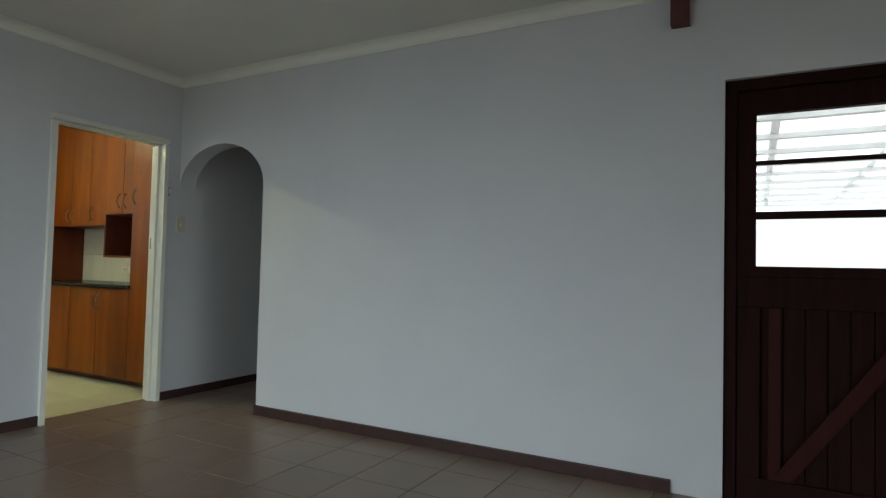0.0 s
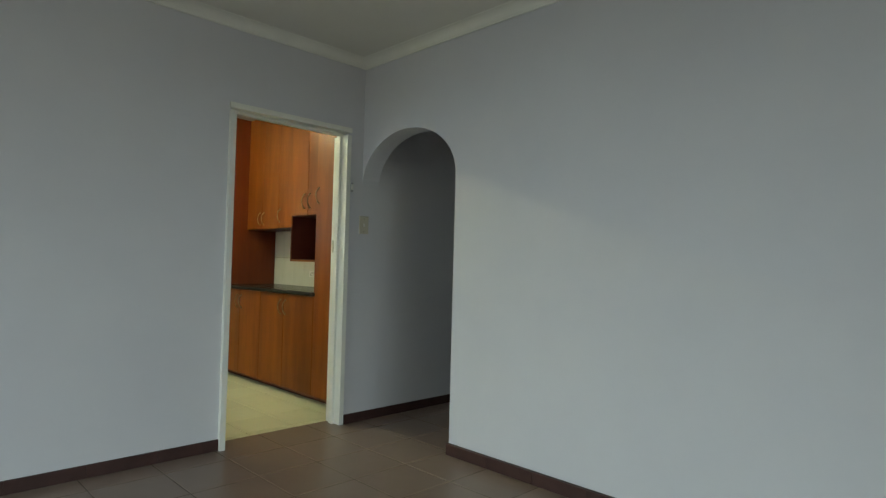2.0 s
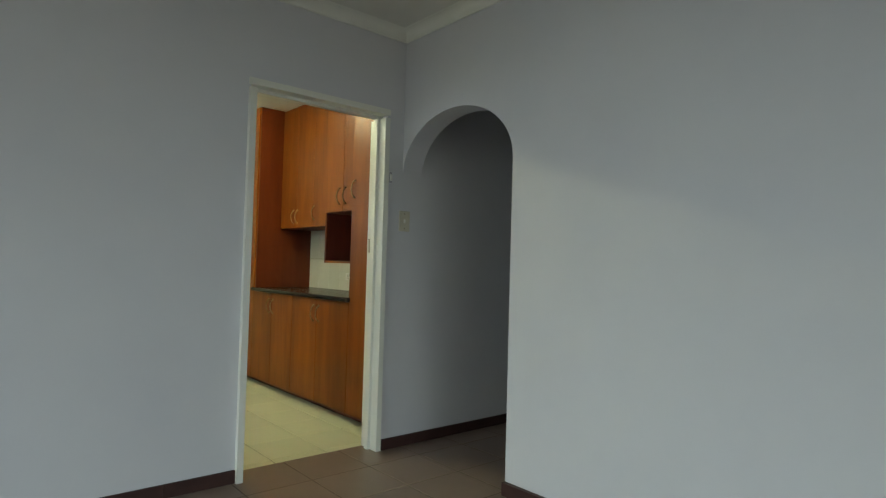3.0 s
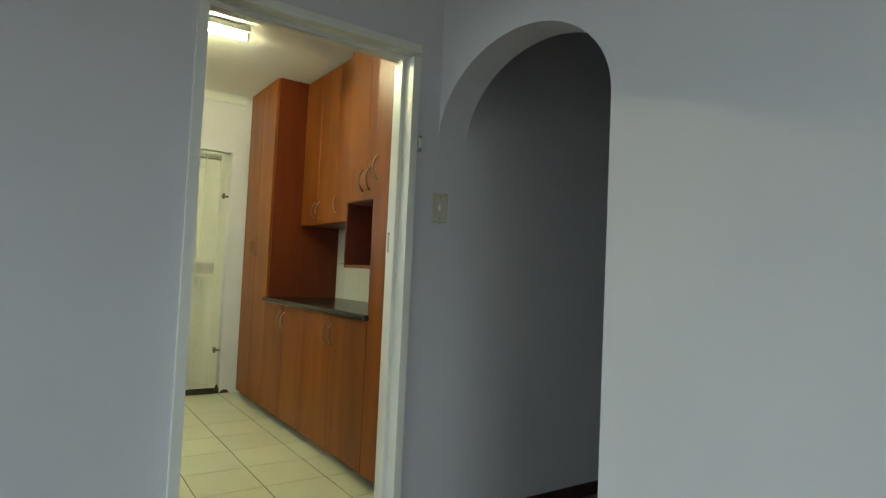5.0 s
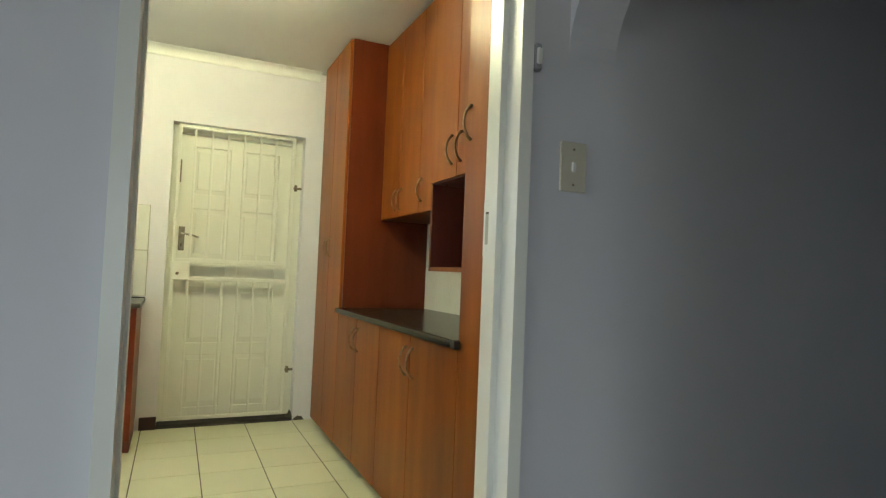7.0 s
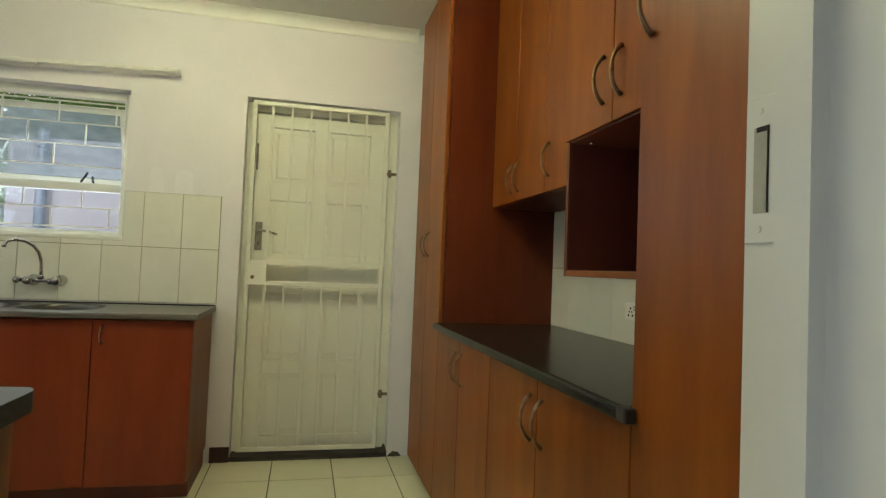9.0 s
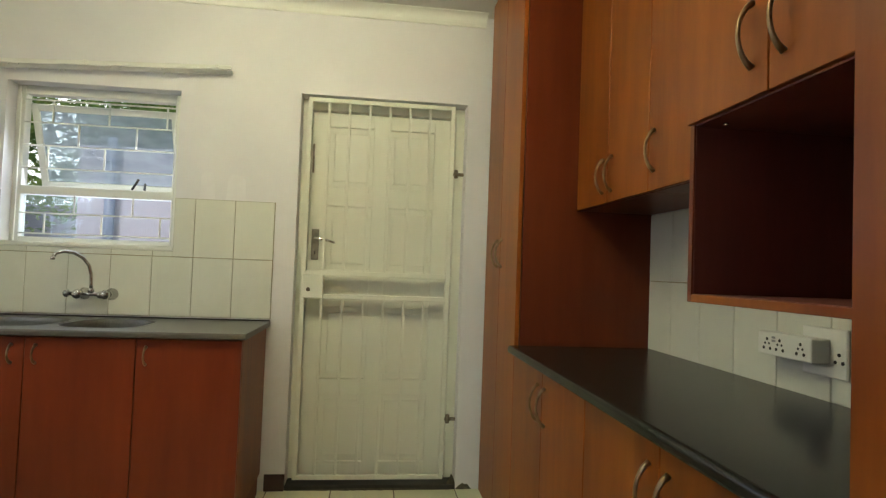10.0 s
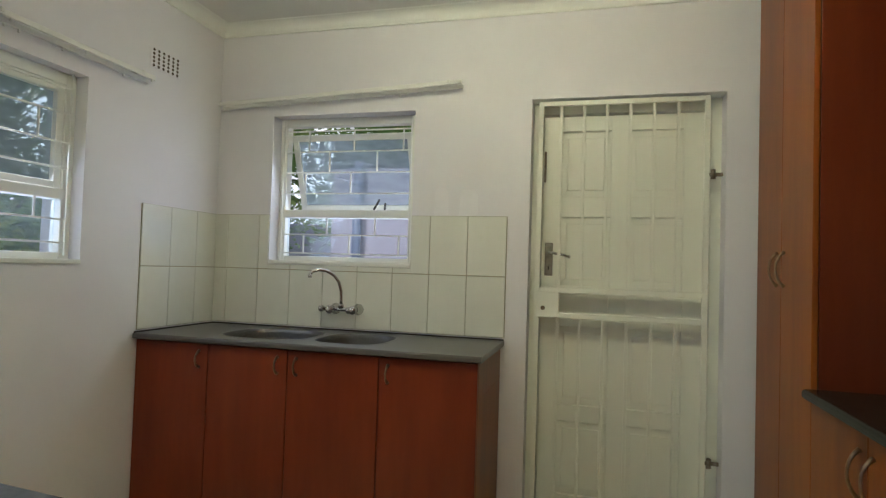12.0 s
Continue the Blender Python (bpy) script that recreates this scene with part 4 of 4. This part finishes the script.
def window_back():
    w = thing("window_1", (XB - 0.15, (W0 + W1) / 2, WZ0), "white timber window over the sink with an open top sash", "window", kind="structure")
    x0, x1, t = XB2 + 0.08, XB2 + 0.135, 0.045
    part("frame_side", one(x0, x1, W0, W0 + t, WZ0, WZ1, 0.003), M_WHITE, w)
    part("frame_side", one(x0, x1, W1 - t, W1, WZ0, WZ1, 0.003), M_WHITE, w)
    part("frame_head", one(x0, x1, W0 + t, W1 - t, WZ1 - t, WZ1, 0.003), M_WHITE, w)
    part("frame_sill", one(x0, x1, W0 + t, W1 - t, WZ0, WZ0 + 0.03, 0.003), M_WHITE, w)
    part("transom", one(x0, x1 + 0.01, W0 + t, W1 - t, 1.500, 1.545, 0.003), M_WHITE, w)
    pane = part("pane", boxes((x0 + 0.02, x0 + 0.024, W0 + t, W1 - t, WZ0 + 0.03, 1.500)), M_GLASS_LOW, w, "dusty lower pane")
    pane.visible_shadow = False
    part("inner_sill", one(XB2 + 0.135, XB + 0.010, W0, W1, WZ0 - 0.018, WZ0 + 0.004, 0.003), M_WHITE, w)
    hinge_z, run = 1.985, 0.45
    tilt = Matrix.Translation((x0 + 0.01, 0, hinge_z)) @ Matrix.Rotation(radians(20), 4, "Y")
    s0, s1 = W0 + t + 0.006, W1 - t - 0.006
    sash = None
    for row in ((s0, s0 + 0.035, -run, 0), (s1 - 0.035, s1, -run, 0), (s0 + 0.035, s1 - 0.035, -0.035, 0), (s0 + 0.035, s1 - 0.035, -run, -run + 0.035)):
        bm = one(-0.014, 0.014, row[0], row[1], row[2], row[3], 0.002)
        bm.transform(tilt)
        if sash is None:
            sash = part("sash", bm, M_WHITE, w, "white top-hung sash pushed open")
        else:
            part("sash_rail", bm, M_WHITE, sash)
    bm = boxes((-0.002, 0.002, s0 + 0.035, s1 - 0.035, -run + 0.035, -0.035))
    bm.transform(tilt)
    glass = part("sash_pane", bm, M_GLASS_SASH, sash, "hazy reflecting glass")
    glass.visible_shadow = False
    part("stay", tube([(x1, 2.86, 1.548), (x1 - 0.05, 2.84, 1.56), (x0 - 0.11, 2.80, 1.60)], 0.006, 8), M_BLACK, w, "dark window stay")
    part("stay_handle", tube([(x1 + 0.012, 2.80, 1.548), (x1 + 0.03, 2.825, 1.575), (x1 + 0.035, 2.84, 1.60)], 0.006, 8), M_BLACK, w, "dark stay handle")


window_back()
gx = XB - 0.060
rows = [(gx - 0.004, gx + 0.004, W0 + 0.055, W1 - 0.042, z - 0.004, z + 0.004) for z in (1.990, 1.872, 1.753, 1.635, 1.402, 1.297)]
cols = [(gx - 0.0045, gx + 0.0045, y - 0.004, y + 0.004, a, b) for y, a, b in (
    (2.240, 1.256, 2.06), (3.010, 1.256, 2.06), (2.40, 1.872, 1.990), (2.675, 1.872, 1.990), (2.965, 1.872, 1.990), (2.53, 1.753, 1.872), (2.815, 1.753, 1.872),
    (2.385, 1.635, 1.753), (2.662, 1.635, 1.753), (2.527, 1.402, 1.50), (2.815, 1.402, 1.50), (2.385, 1.297, 1.402), (2.665, 1.297, 1.402), (2.955, 1.297, 1.402))]
bar_grid("burglar_bars", "white painted steel burglar bars inside the sink window", rows + cols, (gx, 2.626, WZ0))


def window_side():
    w = thing("window_2", ((V0 + V1) / 2, YS - 0.15, VZ0), "white timber window in the kitchen side wall", "window", kind="structure")
    y0, y1, t = YS2 + 0.105, YS2 + 0.160, 0.05
    part("frame_side", one(V0, V0 + t, y0, y1, VZ0, VZ1, 0.003), M_WHITE, w)
    part("frame_side", one(V1 - t, V1, y0, y1, VZ0, VZ1, 0.003), M_WHITE, w)
    part("frame_head", one(V0 + t, V1 - t, y0, y1, VZ1 - t, VZ1, 0.003), M_WHITE, w)
    part("frame_sill", one(V0 + t, V1 - t, y0, y1, VZ0, VZ0 + 0.03, 0.003), M_WHITE, w)
    part("transom", one(V0 + t, V1 - t, y0, y1 + 0.01, 1.476, 1.522, 0.003), M_WHITE, w)
    sash = part("sash_stile", one(V0 + t, V0 + t + 0.035, y0 + 0.01, y1 - 0.008, 1.522, VZ1 - t, 0.002), M_WHITE, w)
    for row in ((V1 - t - 0.035, V1 - t, 1.522, VZ1 - t), (V0 + t + 0.035, V1 - t - 0.035, 1.522, 1.552), (V0 + t + 0.035, V1 - t - 0.035, VZ1 - t - 0.035, VZ1 - t)):
        part("sash_rail", one(row[0], row[1], y0 + 0.01, y1 - 0.008, row[2], row[3], 0.002), M_WHITE, sash)
    for z0, z1, m in ((VZ0 + 0.03, 1.476, M_GLASS_LOW), (1.552, VZ1 - t - 0.035, M_GLASS_SASH)):
        pane = part("pane", boxes((V0 + t, V1 - t, y0 + 0.02, y0 + 0.024, z0, z1)), m, w, "clear glass pane")
        pane.visible_shadow = False
    part("inner_sill", one(V0, V1, YS2 + 0.160, YS + 0.010, VZ0 - 0.018, VZ0 + 0.004, 0.003), M_WHITE, w)


window_side()
gy = YS - 0.030
rows = [(V0 + 0.042, V1 - 0.042, gy - 0.004, gy + 0.004, z - 0.004, z + 0.004) for z in (1.945, 1.835, 1.712, 1.604, 1.390, 1.293)]
cols = [(x - 0.004, x + 0.004, gy - 0.0045, gy + 0.0045, a, b) for x, a, b in ((V0 + 0.05, 1.24, 2.01), (V1 - 0.05, 1.24, 2.01), (-7.20, 1.712, 1.835), (-6.95, 1.24, 1.945), (-6.77, 1.712, 1.835), (-7.20, 1.390, 1.476))]
bar_grid("burglar_bars", "white painted steel burglar bars inside the side window", rows + cols, (-6.95, gy, VZ0))

# ---- outside ----
M_SKY = glow("bright_hazy_sky", (0.93, 0.97, 1.0), 1.15)
ring = bmesh.new()
low = [ring.verts.new((58 * math.cos(a), 58 * math.sin(a), -0.1)) for a in (2 * math.pi * k / 64 for k in range(64))]
high = [ring.verts.new((58 * math.cos(a), 58 * math.sin(a), 26)) for a in (2 * math.pi * k / 64 for k in range(64))]
for k in range(64):
    ring.faces.new((low[k], low[(k + 1) % 64], high[(k + 1) % 64], high[k]))
structure("backdrop", ring, M_SKY, "bright hazy white sky near the horizon", "sky")
gw = solid("garden_wall", boxes((-11.4, -11.2, 1.20, 7.5, -0.12, 2.28)), M_GARDEN_WALL, "pale lilac plastered garden wall", "wall")
solid("garden_wall", boxes((-13.1, -12.9, -0.4, 1.9, -0.12, 1.80)), M_GARDEN_WALL, "lower lilac plastered garden wall behind the first", "wall")
solid("drain_pipe", tube([(-11.13, 1.525, -0.12), (-11.13, 1.525, 2.35)], 0.048, 14), M_PIPE, "blue-grey drain pipe on the garden wall", "pipe")


def leafy_tree(at, high, spread, count, seed, pale=0.3, low=0.35):
    rnd = random.Random(seed)
    t = thing("tree", at, "leafy green garden tree", "tree", "garden trees")
    base = Vector(at)
    part("trunk", tube([base, base + Vector((0.05, 0.03, high * 0.3)), base + Vector((-0.04, 0.1, high * 0.65))], [0.11, 0.09, 0.04], 10), M_BARK, t)
    for k in range(6):
        a = k * 1.05 + rnd.random()
        s = base + Vector((0.02, 0.04, high * (0.25 + 0.06 * k)))
        part("limb", tube([s, s + Vector((math.cos(a), math.sin(a), 0.5)) * spread * 0.4, s + Vector((math.cos(a), math.sin(a), 0.75)) * spread * 0.75], [0.045, 0.03, 0.012], 7), M_BARK, t)
    for name, mat, n in (("crown", M_LEAF, int(count * (1 - pale))), ("pale_crown", M_LEAF_PALE, int(count * pale))):
        verts, faces = [], []
        clumps = [Vector((rnd.gauss(0, 0.45), rnd.gauss(0, 0.45), rnd.uniform(low, 1.0))) for _ in range(40)]
        for _ in range(n):
            c = clumps[rnd.randrange(len(clumps))]
            p = base + Vector((c.x * spread, c.y * spread, c.z * high)) + Vector((rnd.gauss(0, 0.16), rnd.gauss(0, 0.16), rnd.gauss(0, 0.15))) * spread
            p.z = max(p.z, base.z + 0.1)
            u = Vector((rnd.gauss(0, 1), rnd.gauss(0, 1), rnd.gauss(0, 0.6))).normalized()
            v = u.orthogonal().normalized()
            ln, wd = rnd.uniform(0.038, 0.070), rnd.uniform(0.016, 0.028)
            i = len(verts)
            verts += [p - u * ln, p + v * wd + Vector((0, 0, 0.008)), p + u * ln, p - v * wd + Vector((0, 0, 0.008))]
            faces.append((i, i + 1, i + 2, i + 3))
        mesh = bpy.data.meshes.new(name)
        mesh.from_pydata([v - base for v in verts], [], faces)
        mesh.materials.append(mat)
        ob = new(name, mesh)
        ob.parent = t


leafy_tree((-14.6, 1.0, -0.12), 4.6, 1.7, 42000, 3, low=0.2)
leafy_tree((-14.0, 4.4, -0.12), 4.6, 1.6, 26000, 5, low=0.4)
leafy_tree((-12.4, -0.8, -0.12), 4.2, 1.4, 32000, 7, low=0.1)
# Half pale leaves in these two, painted brighter because their shaded side shows.
leafy_tree((-9.6, -1.9, -0.12), 3.9, 1.4, 46000, 9, pale=0.5, low=0.05)
leafy_tree((-7.6, -2.6, -0.12), 3.9, 1.4, 40000, 11, pale=0.5, low=0.05)

# covered patio beyond the stable door
solid("patio_slab", boxes((-3.98, 14.0, YA2 + 0.01, 17.2, -0.115, -0.03)), M_PATIO, "pale concrete patio floor", "pavement", "structure")
solid("patio_wall", boxes((-3.98, 14.0, 16.6, 16.75, -0.03, 2.55)), M_PATIO, "white boundary wall of the patio", "wall", "structure")
pergola = thing("patio_roof", (3.0, 9.0, -0.03), "white patio roof of translucent sheets on painted beams", "patio roof")
for k in range(12):
    y = 5.25 + 0.72 * k
    part("beam", one(-3.9, 12.4, y - 0.03, y + 0.03, 2.335, 2.385, 0.004), M_PATIO, pergola)
for k in range(17):
    x = -3.8 + 1.0 * k
    part("rafter", one(x - 0.035, x + 0.035, 4.9, 13.4, 2.387, 2.44, 0.004), M_PATIO, pergola)
for k in range(16):
    x = -3.8 + 1.0 * k
    part("sheet", one(x + 0.005, x + 0.995, 4.9, 13.4, 2.442, 2.447), M_SHEET, pergola, "translucent white roof sheet")
for x in (-3.8, 5.6, 12.3):
    part("post", boxes((x - 0.05, x + 0.05, 13.1, 13.2, -0.03, 2.335)), M_PATIO, pergola)

# ---- tiles ----
tile_meshes = {}


def slab_mesh(name, w, d, thick, mat, bevel, upright=None):
    key = (name, round(w, 3), round(d, 3), upright)
    if key not in tile_meshes:
        bm = bmesh.new()
        b = min(bevel, w / 3, d / 3)
        lo = [bm.verts.new((x, y, 0)) for x, y in ((0, 0), (w, 0), (w, d), (0, d))]
        md = [bm.verts.new((x, y, thick - b)) for x, y in ((0, 0), (w, 0), (w, d), (0, d))]
        hi = [bm.verts.new((x, y, thick)) for x, y in ((b, b), (w - b, b), (w - b, d - b), (b, d - b))]
        for p, q in ((lo, md), (md, hi)):
            for k in range(4):
                bm.faces.new((p[k], p[(k + 1) % 4], q[(k + 1) % 4], q[k]))
        bm.faces.new(hi)
        if upright == "x":      # faces +x, w along y, d along z
            bm.transform(Matrix(((0, 0, 1, 0), (1, 0, 0, 0), (0, 1, 0, 0), (0, 0, 0, 1))))
        elif upright == "y":    # faces +y, w along x (backwards), d along z
            bm.transform(Matrix(((-1, 0, 0, 0), (0, 0, 1, 0), (0, 1, 0, 0), (0, 0, 0, 1))))
        elif upright == "-y":   # faces -y, w along x, d along z
            bm.transform(Matrix(((1, 0, 0, 0), (0, 0, -1, 0), (0, 1, 0, 0), (0, 0, 0, 1))))
        tile_meshes[key] = finish(name, bm, mat)
    return tile_meshes[key]


def spans(start, pitch, lo, hi, gap):
    """The tiles from lo to hi on a grid with a joint at start."""
    k = math.floor((lo - start) / pitch)
    out = []
    while start + k * pitch < hi - 0.012:
        a, b = max(lo, start + k * pitch + gap / 2), min(hi, start + (k + 1) * pitch - gap / 2)
        if b - a > 0.012:
            out.append((a, b))
        k += 1
    return out


def lay_floor(parent, mat, gx0, gy0, pitch, gap, region, keep):
    """Floor tiles in a region; keep(x, y) tells whether a tile is a piece of its own."""
    rest = bmesh.new()
    for x0, x1 in spans(gx0, pitch, region[0], region[1], gap):
        for y0, y1 in spans(gy0, pitch, region[2], region[3], gap):
            if keep((x0 + x1) / 2, (y0 + y1) / 2):
                ob = new("floor_tile", slab_mesh("floor_tile", x1 - x0, y1 - y0, 0.0045, mat, 0.0012))
                ob.location, ob.parent = (x0, y0, -0.0045 + random.uniform(-0.0003, 0.0003)), parent
            else:
                box(rest, x0, x1, y0, y1, -0.0045, 0)
    if rest.verts:
        ob = new("floor_tiles_far", finish("floor_tiles_far", rest, mat))
        ob.parent = parent
        ob["kind"] = "stuff"
    else:
        rest.free()


lay_floor(floor_kitchen, M_TILE_CREAM, -7.324, 4.236, 0.331, 0.006, (XB - 0.02, THRESHOLD, YS, YC), lambda x, y: True)
lay_floor(floor_living, M_TILE_BROWN, -4.925, 4.300, 0.354, 0.0065, (THRESHOLD, XE, YSO, YA), lambda x, y: x < -1.0 and y > 0.6)
lay_floor(floor_living, M_TILE_BROWN, -4.925, 4.300, 0.354, 0.0065, (XK, AX1 + 0.06, YA, 8.0), lambda x, y: y < 6)


def wall_tiles(name, face, plane, u_start, lo, hi, z_rows, skip, label):
    """A panel of glazed tiles on a wall: a thin bed of grout, with each tile a piece under it."""
    if face == "x":
        beds = [(plane, plane + 0.003, *r) for r in skip["bed"]]
    elif face == "y":
        beds = [(r[0], r[1], plane, plane + 0.003, r[2], r[3]) for r in skip["bed"]]
    else:
        beds = [(r[0], r[1], plane - 0.003, plane, r[2], r[3]) for r in skip["bed"]]
    bed = structure(name, boxes(*beds), M_GROUT_WALL, label, "wall tiles")
    for z0, z1 in z_rows:
        for a, b in spans(u_start, 0.2015, lo, hi, 0.0032):
            pieces = [(a, b, z0 + 0.002, z1 - 0.002)]
            hole = skip.get("hole")
            if hole and b > hole[0] and a < hole[1] and z1 > hole[2]:
                pieces = []
                p, q = max(a, hole[0] - 0.002), min(b, hole[1] + 0.002)
                if z0 + 0.01 < hole[2]:
                    pieces.append((p, q, z0 + 0.002, hole[2] - 0.002))
                if a < p - 0.012:
                    pieces.append((a, p, z0 + 0.002, z1 - 0.002))
                if b > q + 0.012:
                    pieces.append((q, b, z0 + 0.002, z1 - 0.002))
            for p0, p1, q0, q1 in pieces:
                ob = new("wall_tile", slab_mesh("wall_tile", p1 - p0, q1 - q0, 0.0065, M_TILE_WALL, 0.0015, face))
                ob.location = (plane + 0.0015, p0, q0) if face == "x" else (p1, plane + 0.0015, q0) if face == "y" else (p0, plane - 0.0015, q0)
                ob.parent = bed
    return bed


ZR = ((0.893, 1.2015), (1.2015, 1.508))
wall_tiles("tiles_sink_wall", "x", XB, 3.553, YS + 0.004, 3.555, ZR,
           {"bed": ((YS + 0.003, 3.555, 0.893, WZ0 - 0.02), (YS + 0.003, W0, WZ0 - 0.02, 1.508), (W1, 3.555, WZ0 - 0.02, 1.508)), "hole": (W0, W1, WZ0 - 0.019)},
           "cream glazed splashback tiles round the sink window")
wall_tiles("tiles_side_wall", "y", YS, -7.735, XB + 0.01, -7.735, ZR, {"bed": ((XB + 0.004, -7.735, 0.893, 1.508),)}, "cream glazed splashback tiles beside the sink")
wall_tiles("tiles_cabinet_wall", "-y", YC, -6.90, C0, C4, ((0.885, 1.17), (1.17, 1.448)), {"bed": ((C0, C4, 0.885, 1.448),)}, "cream glazed splashback tiles above the dark worktop")
